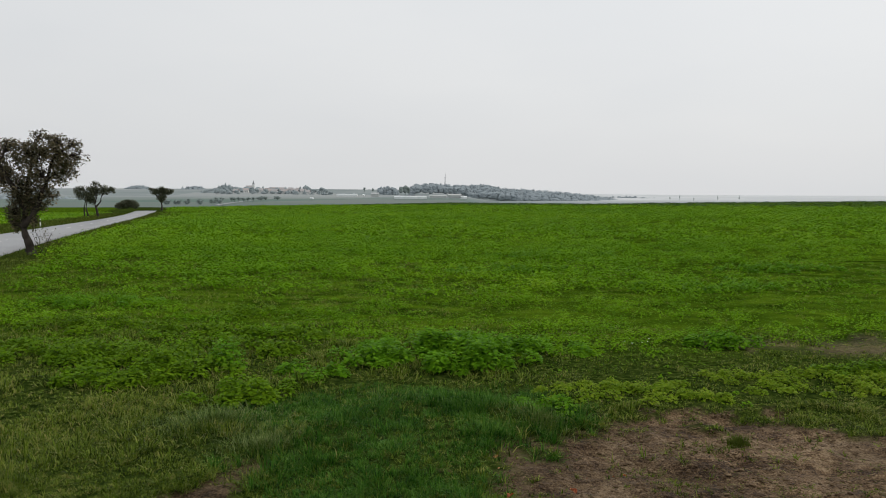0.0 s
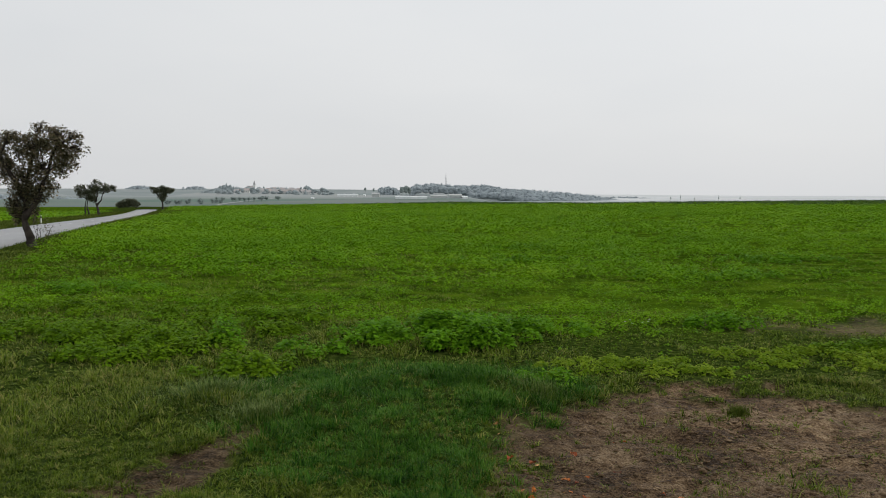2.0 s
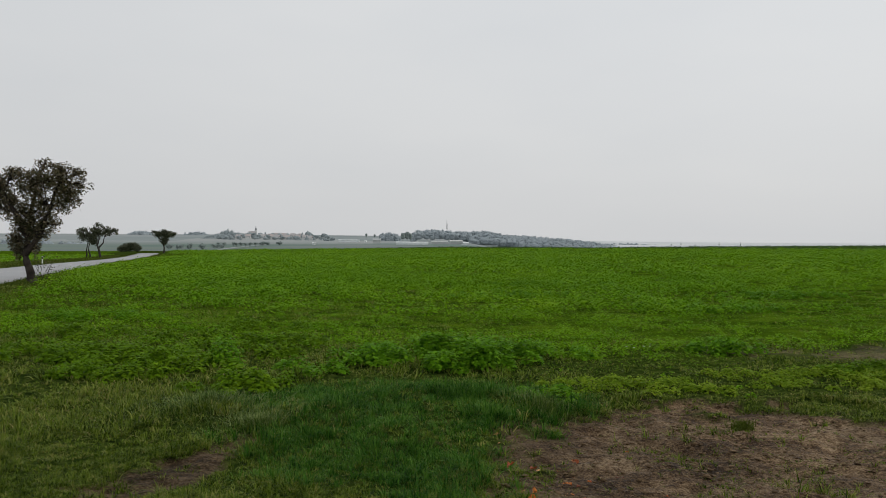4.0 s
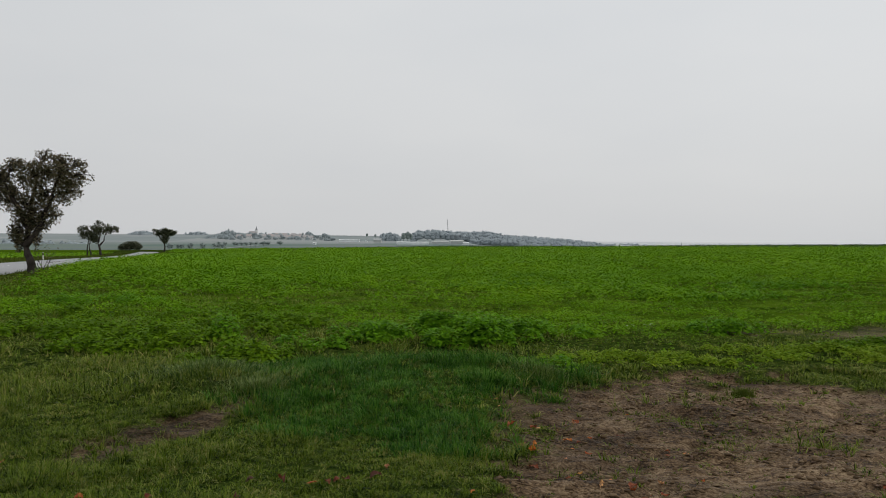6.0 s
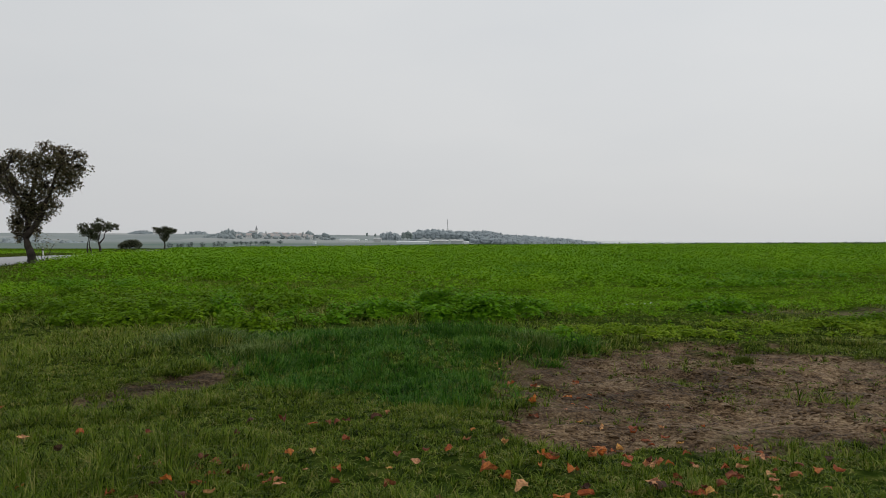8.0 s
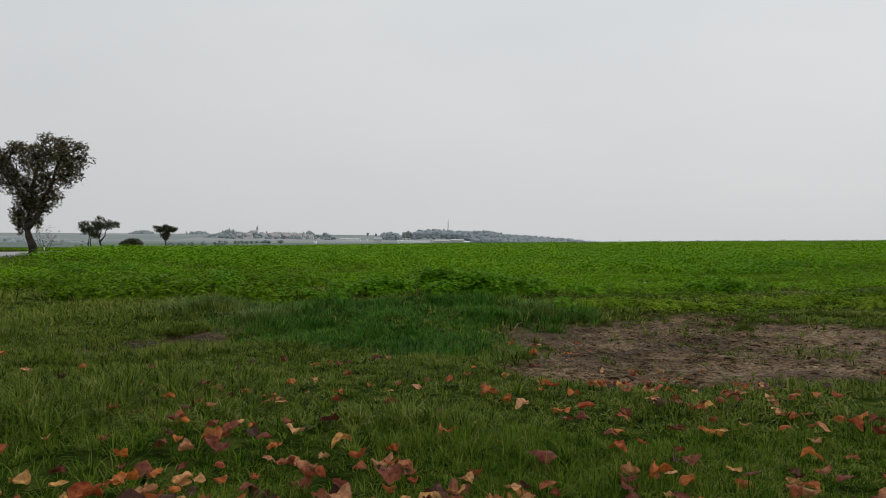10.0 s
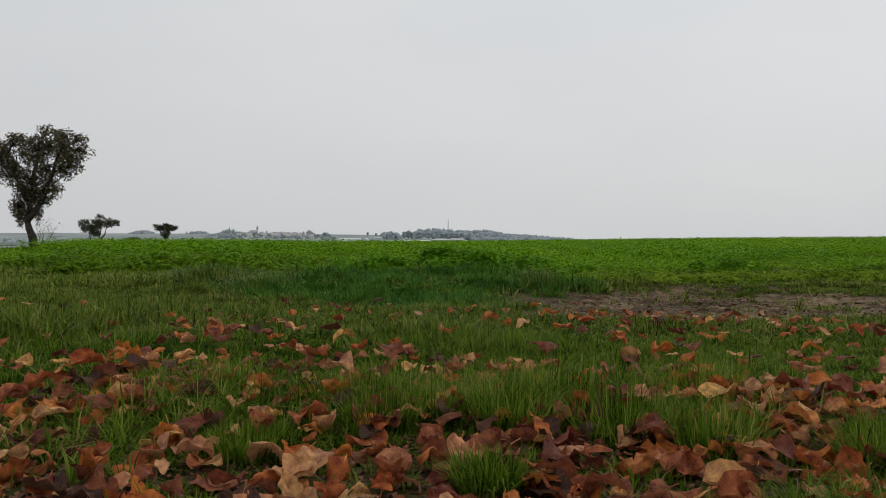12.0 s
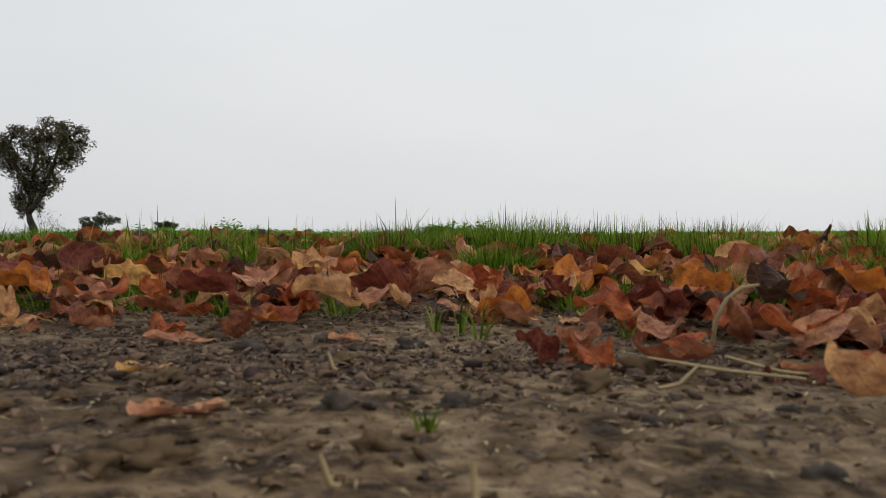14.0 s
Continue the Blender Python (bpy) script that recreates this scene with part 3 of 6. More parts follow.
for y_from, y_to, count, seg, mat in ((3.3, 5.4, 8600, 1, M_GRASS), (5.4, 8.0, 19000, 1, M_GRASS), (8.0, 11.2, 12500, 1, M_MEADOW)):
    tufts("grass", y_from, y_to, count, 13, 0.028, 0.105, 0.0085, mat, "short green grass of the field edge",
          lambda x, y: (1 - 0.97 * bare(x, y)) * (0.28 + 0.72 * soft_gap(x, y, 1.9, 65, 0.39)) * (1 - 0.5 * lush(x, y)), seg + 1, 1.7)
tufts("grass", 8.0, 17.5, 15500, 9, 0.055, 0.15, 0.016, M_MEADOW, "meadow grass along the field edge",
      lambda x, y: (1 - 0.98 * bare(x, y)) * (1 - 0.85 * lush(x, y)) * (1 - 0.5 * in_field(x, y)) * (0.30 + 0.70 * soft_gap(x, y, 1.1, 67, 0.35)), 2, 1.6)
tufts("lush_grass", 5.8, 12.4, 24000, 20, 0.05, 0.185, 0.010, M_GRASS_DARK, "tall dark green grass on a low mound",
      lambda x, y: (1 - bare(x, y)) ** 2 * lush(x, y) * (0.22 + 0.78 * soft_gap(x, y, 1.4, 73, 0.36)), 2, 1.3)
tufts("grass", 13.5, 34.0, 30000, 8, 0.10, 0.12, 0.022, M_MEADOW, "thin grass between crop plants",
      lambda x, y: (1 - bare(x, y)) * (0.45 + 0.55 * (1 - in_field(x, y))) * (0.4 + 0.6 * soft_gap(x, y, 0.5, 69)), 1, 1.3)
# thin grass coming back on the trodden soil
tufts("grass", 4.6, 11.0, 10000, 9, 0.024, 0.050, 0.0065, M_GRASS, "sparse short grass sprouting from trodden soil",
      lambda x, y: bare(x, y) * smooth_step(0.0, 0.6, x) * (0.03 + 0.9 * smooth_step(0.47, 0.62, fractal(x * 1.7, y * 2.2, 77, 3))), 2, 1.3)
# the meadow goes on beside and behind the landing place
ox, oy = rng.uniform(-18, 18, 44000), rng.uniform(-10, 14, 44000)
ok = (np.abs(ox) > 0.64 * np.maximum(oy, 0) + 0.5) & (rng.random(44000) < (1 - bare(ox, oy)) * soft_gap(ox, oy, 1.2, 65, 0.22)) & (np.hypot(ox, oy) > 1.2)
ox, oy = ox[ok], oy[ok]
blades("grass", ox, oy, rng.uniform(0.05, 0.11, len(ox)), np.full(len(ox), 0.028), rng.uniform(0, 6.28, len(ox)), rng.uniform(0.3, 1.2, len(ox)), M_GRASS, "short meadow grass of the field edge", "grass", 2)
# single long tuft on the bare soil and pale tussock before the weeds
for tx, ty, tr, tt, mat, words in ((3.75, 9.6, 0.16, 0.10, M_VERGE, "small round grass tuft on bare soil"), (-2.9, 9.6, 0.85, 0.22, M_GRASS_SHEEN, "pale long grass tussock bending over"), (-2.1, 8.9, 0.5, 0.18, M_GRASS_SHEEN, "pale matted grass beside dark soil"),
                                   (1.3, 9.95, 0.42, 0.25, M_GRASS_SHEEN, "long bluish grass tussock at the edge of bare soil"),
                                   (0.17, 1.75, 0.10, 0.17, M_NEAR_GRASS, "full green grass tuft behind fallen leaves"), (0.02, 1.85, 0.10, 0.15, M_NEAR_GRASS, "green grass tuft behind fallen leaves"),
                                   (0.86, 1.45, 0.08, 0.15, M_NEAR_GRASS, "tall green grass tuft among leaves"), (-0.25, 2.0, 0.11, 0.14, M_NEAR_GRASS, "green grass tuft in the meadow"),
                                   (0.42, 1.70, 0.12, 0.15, M_NEAR_GRASS, "broad green grass tuft among leaves"), (0.33, 0.86, 0.05, 0.07, M_NEAR_GRASS, "short green grass tuft among brown leaves"),
                                   (0.30, 1.95, 0.11, 0.16, M_NEAR_GRASS, "dense green grass tuft among leaves"), (-0.12, 1.75, 0.09, 0.14, M_NEAR_GRASS, "dense green grass tuft among leaves"),
                                   (0.58, 1.60, 0.10, 0.14, M_NEAR_GRASS, "loose green grass tuft among leaves"), (-0.55, 2.1, 0.13, 0.13, M_NEAR_GRASS, "loose green grass tuft in the meadow"),
                                   (0.72, 2.05, 0.12, 0.15, M_NEAR_GRASS, "tall green grass tuft in the meadow"), (0.10, 1.35, 0.06, 0.10, M_NEAR_GRASS, "short green grass tuft among leaves"),
                                   (-0.38, 1.55, 0.08, 0.10, M_NEAR_GRASS, "short green grass tuft among leaves")):
    k = (1300 if tr > 0.45 else 700) if ty > 5 else 560
    a, r = rng.uniform(0, 2 * np.pi, k), np.abs(rng.normal(0, 0.55, k)) if ty > 5 else np.sqrt(rng.random(k))
    tuft = thing("grass_tuft", words, "grass", "grass tufts", at=(tx, ty, float(height(tx, ty))))
    bx, by, tall = tx + tr * r * np.cos(a), ty + tr * r * np.sin(a), tt * (0.88 if ty < 5 else 1.0) * rng.uniform(0.65, 1.1, k)
    wide, lean_to, bend = np.full(k, 0.008 if ty > 5 else 0.0036), a + rng.normal(0, 0.9, k), np.clip((0.45 if tr > 0.45 else 0.1) + 0.5 * r + rng.normal(0, 0.25, k), 0.02, 1.2)
    singles = 14 if ty < 5 else 0
    for i in range(singles + 1):
        pick = slice(singles, k) if i == singles else slice(i, i + 1)
        ob = blades("sward" if i == singles else "blade", bx[pick], by[pick], tall[pick], wide[pick], lean_to[pick], bend[pick], mat, "", "")
        ob.parent, ob.location = tuft, tuple(-c for c in tuft.location)
        if i < singles:
            del ob["kind"]

# verges along the road
vs, vo = rng.uniform(-40, 150, 60000), rng.uniform(2.55, 9.0, 60000) * np.where(rng.random(60000) < 0.6, 1, -1)
vx, vy = ROAD_A[0] + ROAD_DIR[0] * vs + ROAD_DIR[1] * vo, ROAD_A[1] + ROAD_DIR[1] * vs - ROAD_DIR[0] * vo
ok = (vy > 20) & (np.abs(vx) < 0.66 * vy + 2) & (rng.random(60000) < np.clip(60 / vy, 0.25, 1))
vx, vy = vx[ok], vy[ok]
blades("verge_grass", vx, vy, rng.uniform(0.10, 0.34, len(vx)) * (0.6 + 0.004 * vy), 0.0011 * vy * rng.uniform(0.6, 1.2, len(vx)), rng.uniform(0, 6.28, len(vx)),
       rng.uniform(0.1, 1, len(vx)), M_VERGE, "rough olive grass on the road verges", "grass", 1)
# low crop on the far side of the road
fx, fy = rng.uniform(-140, -24, 26000), rng.uniform(30, 190, 26000)
ok = (road_offset(fx, fy) < -9 + 2 * noise2(fx * 0.3, fy * 0.3, 5)) & (fx > -0.68 * fy - 3)
fx, fy = fx[ok], fy[ok]
v, f = domes(fx, fy, np.full(len(fx), 0.5), rng.uniform(0.15, 0.45, len(fx)), 4, np.full(len(fx), 0.35), PLAIN, True)
tagged(new("crop_plants", mesh_from("crop_plants", v, f, M_CROP)), "yellow-green crop beyond the road", "crop", kind="stuff")


# ---- tall weed clumps in front of the field ----
def on_land(x, y, dz=0.0):
    return (x, y, float(height(x, y)) + dz)


def weed_clump(x0, y0, rx, ry, tall, plants, leaves, size, mat, label):
    ob = thing("weed_clump", label, "weeds", "weed clumps at the field edge", at=on_land(x0, y0))
    ang, u = rng.uniform(0, 2 * np.pi, plants), np.sqrt(rng.random(plants))
    x, y = x0 + rx * u * np.cos(ang), y0 + ry * u * np.sin(ang)
    t = tall * (1 - 0.55 * u * u) * rng.uniform(0.55, 1.12, plants)
    v, f = domes(x, y, t * 0.5 + 0.07, t, leaves * 4, np.full(plants, size * 0.58), POINTED if y0 < 16 else PLAIN, True)
    tagged(part("foliage", mesh_from("foliage", v - np.array(ob.location), f, mat), ob), kind="stuff")
    sx, sy = np.repeat(x, 5) + rng.normal(0, 0.05, plants * 5), np.repeat(y, 5) + rng.normal(0, 0.05, plants * 5)
    st = blades("undergrowth", sx, sy, np.repeat(t, 5) * 0.5, np.full(len(sx), 0.009), rng.uniform(0, 6.28, len(sx)), rng.uniform(0, 0.5, len(sx)), mat, "", "", 2)
    st.parent, st.location = ob, tuple(-c for c in ob.location)
    del st["kind"]
    st["kind"] = "stuff"
    return ob


weed_clump(0.15, 14.3, 1.75, 1.3, 0.50, 66, 34, 0.135, M_LUSH, "tall lush green broad-leaved weeds in a mound")
weed_clump(-0.05, 14.2, 0.30, 0.22, 0.62, 7, 60, 0.14, M_LUSH, "tallest lush green weed with broad leaves")
weed_clump(0.75, 13.2, 0.35, 0.3, 0.56, 7, 44, 0.13, M_LUSH, "lush green weed beside the mound")
weed_clump(-1.35, 13.7, 0.7, 0.5, 0.46, 13, 36, 0.12, M_LUSH, "lush green weeds spreading beside the mound")
weed_clump(-2.9, 11.2, 0.85, 0.6, 0.34, 22, 26, 0.11, M_WEED, "low green weed clump above pale grass")
weed_clump(-3.65, 13.1, 0.28, 0.25, 0.48, 5, 44, 0.12, M_LUSH, "upright green weed standing above the others")
weed_clump(-4.7, 12.6, 1.4, 0.8, 0.40, 36, 28, 0.11, M_WEED, "broad green weed clump at the field edge")
weed_clump(-3.3, 15.8, 1.0, 0.6, 0.34, 20, 26, 0.11, M_WEED, "green weed clump in thin crop")
weed_clump(-7.8, 16.8, 1.5, 0.8, 0.40, 30, 26, 0.11, M_WEED, "green weed clump beside open grass")
weed_clump(-6.8, 13.9, 1.2, 0.8, 0.36, 26, 26, 0.11, M_WEED, "yellow-green weed clump at the field edge")
weed_clump(5.7, 15.4, 0.7, 0.45, 0.42, 12, 36, 0.12, M_LUSH, "dark green weed clump beside bare soil")
weed_clump(1.5, 10.6, 0.5, 0.35, 0.30, 8, 28, 0.10, M_LUSH, "green weeds growing through tall grass")
weed_clump(2.9, 11.55, 1.5, 0.85, 0.17, 48, 26, 0.075, M_YELLOWISH, "pale green weeds along the bare soil")
weed_clump(6.0, 12.25, 2.2, 0.85, 0.17, 72, 26, 0.075, M_YELLOWISH, "pale yellow-green weeds along the bare soil")
weed_clump(8.6, 24.5, 2.6, 0.8, 0.42, 30, 24, 0.14, M_LUSH, "dark green clump in the crop")
weed_clump(3.2, 30.0, 3.0, 1.0, 0.45, 34, 24, 0.15, M_LUSH, "dark green clump standing above the crop")
weed_clump(-9.3, 20.3, 2.0, 0.9, 0.34, 34, 24, 0.11, M_LUSH, "dark green weed clump in thin crop")
weed_clump(-5.2, 16.2, 1.3, 0.7, 0.30, 24, 24, 0.11, M_WEED, "broad low green weed clump in thin crop")
weed_clump(-4.4, 18.8, 1.4, 0.8, 0.28, 22, 24, 0.11, M_WEED, "bright green weed clump in thin crop")
weed_clump(13.2, 30.5, 3.0, 1.0, 0.40, 34, 24, 0.15, M_LUSH, "dark green clump in the dense crop")
weed_clump(5.2, 37.0, 3.2, 1.1, 0.42, 34, 24, 0.16, M_LUSH, "dark green clump in the dense crop")
weed_clump(-5.7, 13.6, 1.7, 0.9, 0.42, 40, 26, 0.11, M_WEED, "broad yellow-green weed clump rising above the grass")
weed_clump(-4.0, 14.3, 1.3, 0.7, 0.36, 26, 26, 0.11, M_WEED, "green weeds filling the field edge")
weed_clump(-5.2, 12.0, 1.0, 0.45, 0.28, 20, 26, 0.10, M_WEED, "low yellow-green weeds running into the grass")
weed_clump(-2.2, 12.6, 0.6, 0.4, 0.34, 10, 30, 0.11, M_LUSH, "green weeds beside tall grass")
weed_clump(-7.9, 14.6, 1.4, 0.7, 0.28, 24, 24, 0.11, M_WEED, "low yellowing weed clump at the field edge")
weed_clump(1.9, 14.6, 0.9, 0.6, 0.30, 16, 26, 0.11, M_LUSH, "green weeds trailing off beside the mound")
weed_clump(7.4, 12.9, 1.3, 0.5, 0.22, 26, 26, 0.10, M_WEED, "yellow-green weeds bordering trodden soil")
weed_clump(-10.5, 15.2, 1.6, 0.8, 0.32, 28, 24, 0.11, M_WEED, "yellow-green weed clump beside open grass")
# ---- road ----
def strip(name, offset, half, start, end, lift, mat, step=2.0):
    """A band along the road, following the land."""
    s = np.arange(start, end + 0.01, step)
    cols = np.linspace(-half, half, 5) + offset
    base = ROAD_A[None, None] + s[:, None, None] * ROAD_DIR[None, None]
    side = np.array([ROAD_DIR[1], -ROAD_DIR[0]])
    p = base + cols[None, :, None] * side[None, None]
    mid = ROAD_A[None] + s[:, None] * ROAD_DIR[None]
    z = np.repeat(height(mid[:, 0], mid[:, 1])[:, None], 5, 1) + lift - 0.03 * (cols / ROAD_HALF)[None] ** 2
    v = np.concatenate([p, z[..., None]], -1).reshape(-1, 3)
    i = (np.arange(len(s) - 1)[:, None] * 5 + np.arange(4)[None]).ravel()
    f = np.stack([i, i + 1, i + 6, i + 5], -1)
    low = v.copy()
    low[:, 2] -= 0.15
    k = len(v)
    edge = []
    for r in range(len(s) - 1):
        a, b = r * 5, (r + 1) * 5
        edge += [(a, b, k + b, k + a), (b + 4, a + 4, k + a + 4, k + b + 4)]
    return mesh_from(name, np.concatenate([v, low]), np.concatenate([f, np.array(edge)]), mat)


road = tagged(new("road", strip("road", 0, ROAD_HALF, -60, 172, 0.12, M_ASPHALT)), "narrow wet grey asphalt country road", "road", kind="structure")
for k in range(-3, 18):
    part("lane_dash", strip("lane_dash", 0, 0.06, k * 9.0, k * 9.0 + 3.0, 0.126, M_LINE, 1.0), road)


# ---- trees ----
def tube(points, radii, sides=7):
    """Vertices and quads of a limb along the points."""
    pts, v, f = [Vector(p) for p in points], [], []
    for i, p in enumerate(pts):
        d = (pts[min(i + 1, len(pts) - 1)] - pts[max(i - 1, 0)]).normalized()
        q = d.to_track_quat("Z", "Y")
        for s in range(sides):
            a = 2 * math.pi * s / sides
            w = radii[i] * (1 + 0.12 * math.sin(3 * a + i))
            v.append(p + q @ Vector((math.cos(a) * w, math.sin(a) * w, 0)))
    for i in range(len(pts) - 1):
        for s in range(sides):
            t = (s + 1) % sides
            f.append((i * sides + s, i * sides + t, (i + 1) * sides + t, (i + 1) * sides + s))
    return v, f


def bent(a, b, k, wobble, r):
    a, b = Vector(a), Vector(b)
    out = []
    for i in range(k + 1):
        t = i / k
        w = wobble * math.sin(math.pi * t)
        out.append(a.lerp(b, t) + Vector((r.uniform(-w, w), r.uniform(-w, w), r.uniform(-w, w) * 0.5)))
    return out


def joined(name, pieces, mat):
    v, f, base = [], [], 0
    for pv, pf in pieces:
        v += [tuple(p) for p in pv]
        f += [tuple(i + base for i in q) for q in pf]
        base += len(pv)
    return mesh_from(name, np.array(v), np.array(f), mat, smooth=True)


def tree(name, at, stems, lobes, leaf, count, mat, label, group, seed, thick, twigs=10, gaps=0.42):
    """stems: lists of points of main limbs. lobes: (x, y, z, rx, ry, rz) of leaf masses."""
    r = random.Random(seed)
    base = thing(name, label, "tree", group, at=at)
    for i, stem in enumerate(stems):
        n = len(stem)
        fine = []
        for j in range(n - 1):
            fine += bent(stem[j], stem[j + 1], 4, thick * 0.07, r)[:-1]
        fine.append(Vector(stem[-1]))
        top = 0.28
        rad = [thick * (0.5 if i == 0 else 0.34) * ((1 - t / (len(fine) - 1)) * (1 - top) + top) for t in range(len(fine))]
        if i == 0:
            rad[0] *= 1.35
        part("trunk" if i == 0 else "limb", joined("limb", [tube(fine, rad, 9)], M_BARK), base)
    mids = [Vector(p) for s in stems for p in s[1:]]
    for lx, ly, lz, rx, ry, rz in lobes:
        c = Vector((lx, ly, lz))
        root = min(mids, key=lambda p: (p - c).length + max(0, p.z - c.z) * 1.5)
        limb = bent(root, c, 4, 0.12 * (c - root).length, r)
        pieces = [tube(limb, [thick * 0.13 * (1 - 0.15 * i) for i in range(5)], 5)]
        for _ in range(twigs):
            d = Vector((r.gauss(0, 1), r.gauss(0, 1), r.gauss(0.25, 1))).normalized()
            end = c + Vector((d.x * rx, d.y * ry, d.z * rz)) * r.uniform(0.8, 1.15)
            pieces.append(tube(bent(limb[r.randint(2, 4)], end, 4, 0.18, r), [thick * w for w in (0.05, 0.04, 0.03, 0.022, 0.012)], 4))
        part("branch", joined("branch", pieces, M_BARK), base)
    vol = np.array([a[3] * a[4] * a[5] for a in lobes]) ** 0.75
    pick = rng.choice(len(lobes), count, p=vol / vol.sum())
    L = np.array(lobes)[pick]
    d = rng.normal(size=(count, 3))
    d /= np.linalg.norm(d, axis=1)[:, None]
    rad = rng.random(count)[:, None] ** 0.45 * rng.uniform(0.9, 1.12, (count, 1))
    p = L[:, :3] + d * L[:, 3:] * rad
    s = 2.2 / max(0.4, np.mean(L[:, 3]))
    g = fractal(p[:, 0] * s + seed, p[:, 2] * s + p[:, 1] * s * 0.7, 81 + seed, 3)
    p = p[g > gaps]
    v, f = leaf_cloud(p[:, 0], p[:, 1], p[:, 2], leaf * rng.uniform(0.6, 1.35, len(p)), PLAIN, tip=rng.uniform(-1.3, 0.9, len(p)))
    part("crown", mesh_from("crown", v, f, mat), base, "thinning autumn foliage")
    return base


tree("roadside_tree", on_land(-19.4, 36.3),
     [[(0, 0, -0.15), (-0.16, 0, 0.6), (-0.34, 0, 1.2), (-0.40, 0.1, 1.7)],
      [(-0.36, 0, 1.4), (-0.30, 0.1, 2.3), (-0.2, 0.2, 3.4), (0.1, 0.2, 4.7)],
      [(-0.36, 0, 1.35), (0.10, -0.1, 1.8), (0.55, -0.2, 2.5), (0.95, -0.2, 3.6), (1.4, -0.2, 4.8)],
      [(-0.30, 0.1, 2.3), (-0.8, -0.2, 3.4), (-1.2, -0.3, 4.3)]],
     [(-1.15, 0.0, 4.0, 0.85, 0.8, 0.85), (-0.25, 0.2, 4.6, 0.9, 0.9, 0.75), (0.7, 0.0, 4.9, 0.95, 0.9, 0.7), (1.75, -0.1, 4.75, 0.8, 0.8, 0.75),
      (1.5, 0.0, 3.9, 0.75, 0.7, 0.7), (0.4, 0.1, 3.7, 0.9, 0.9, 0.9), (-0.45, 0.0, 3.2, 0.7, 0.7, 0.65), (0.80, 0, 2.85, 0.55, 0.5, 0.55),
      (-0.90, 0, 2.1, 0.34, 0.4, 0.6), (-0.25, 0, 2.1, 0.5, 0.5, 0.7), (0.35, 0, 2.3, 0.4, 0.4, 0.4), (0.55, 0.1, 5.65, 0.5, 0.5, 0.25), (2.4, 0, 4.55, 0.38, 0.4, 0.35),
      (-1.55, 0, 4.7, 0.55, 0.5, 0.45), (-1.95, 0, 4.1, 0.5, 0.5, 0.75), (1.4, 0, 5.35, 0.5, 0.4, 0.35), (2.1, 0, 5.15, 0.45, 0.4, 0.35), (-0.9, 0, 5.2, 0.5, 0.5, 0.3), (-0.65, 0, 1.4, 0.25, 0.3, 0.45), (-0.75, 0, 1.8, 0.3, 0.3, 0.5), (0.12, 0, 1.6, 0.22, 0.3, 0.5), (-0.1, 0, 2.7, 0.5, 0.5, 0.5),
      (-0.45, 0, 2.65, 0.45, 0.4, 0.6), (0.35, 0, 3.0, 0.6, 0.5, 0.6), (-1.3, 0, 3.4, 0.5, 0.45, 0.5)],
     0.105, 26000, M_TREE_LEAF, "gnarled old fruit tree with thinning dark leaves beside the road", "roadside trees", 3, 0.48, 18, 0.462)
tree("roadside_tree", on_land(-66.4, 146.6),
     [[(0.8, 0, -0.3), (0.5, 0, 1.5), (0.2, 0, 2.5), (0.6, 0, 3.9)],
      [(0.4, 0, 1.9), (1.3, 0, 2.9), (1.5, 0, 4.0)],
      [(-1.0, 0, -0.3), (-1.5, 0, 1.7), (-1.2, 0, 3.6)],
      [(-1.9, 0.2, -0.3), (-1.9, 0, 1.5), (-1.6, 0, 3.1)]],
     [(-1.9, 0, 4.3, 1.2, 1.0, 1.0), (-0.7, 0, 4.3, 1.3, 1.1, 1.5), (0.6, 0, 5.3, 1.4, 1.1, 1.3), (2.1, 0, 5.2, 1.1, 1.0, 1.0), (3.3, 0, 5.4, 0.9, 0.8, 0.4),
      (-3.0, 0, 5.0, 0.9, 0.8, 0.9), (0.2, 0, 6.4, 0.9, 0.8, 0.5), (-0.3, 0, 3.2, 0.8, 0.7, 0.8), (-2.0, 0, 5.4, 0.8, 0.8, 0.6), (-2.7, 0, 4.0, 0.7, 0.7, 0.8), (-0.2, 0, 5.1, 1.1, 0.9, 0.9), (3.7, 0, 4.9, 0.5, 0.5, 0.35), (-0.9, 0, 3.4, 0.8, 0.7, 0.6)],
     0.24, 7400, M_FAR_LEAF, "twin old fruit trees with crooked trunks beside the road", "roadside trees", 5, 0.5, 8, 0.40)
tree("roadside_tree", on_land(-73.0, 200.0),
     [[(0, 0, -0.3), (0.1, 0, 1.2), (0, 0, 2.4), (0.3, 0, 4.2)], [(0, 0, 2.0), (-1.0, 0, 3.8)]],
     [(-1.6, 0, 5.0, 1.3, 1.0, 0.9), (0, 0, 5.2, 1.6, 1.2, 1.1), (1.5, 0, 5.0, 1.3, 1.0, 0.9), (0, 0, 3.7, 1.3, 1.0, 1.1), (2.7, 0, 5.1, 0.7, 0.6, 0.45), (-2.7, 0, 5.6, 0.7, 0.6, 0.4), (0.1, 0, 2.9, 0.8, 0.7, 0.7)],
     0.30, 5200, M_FAR_LEAF, "small rounded fruit tree where the road drops", "roadside trees", 7, 0.5, 8, 0.38)
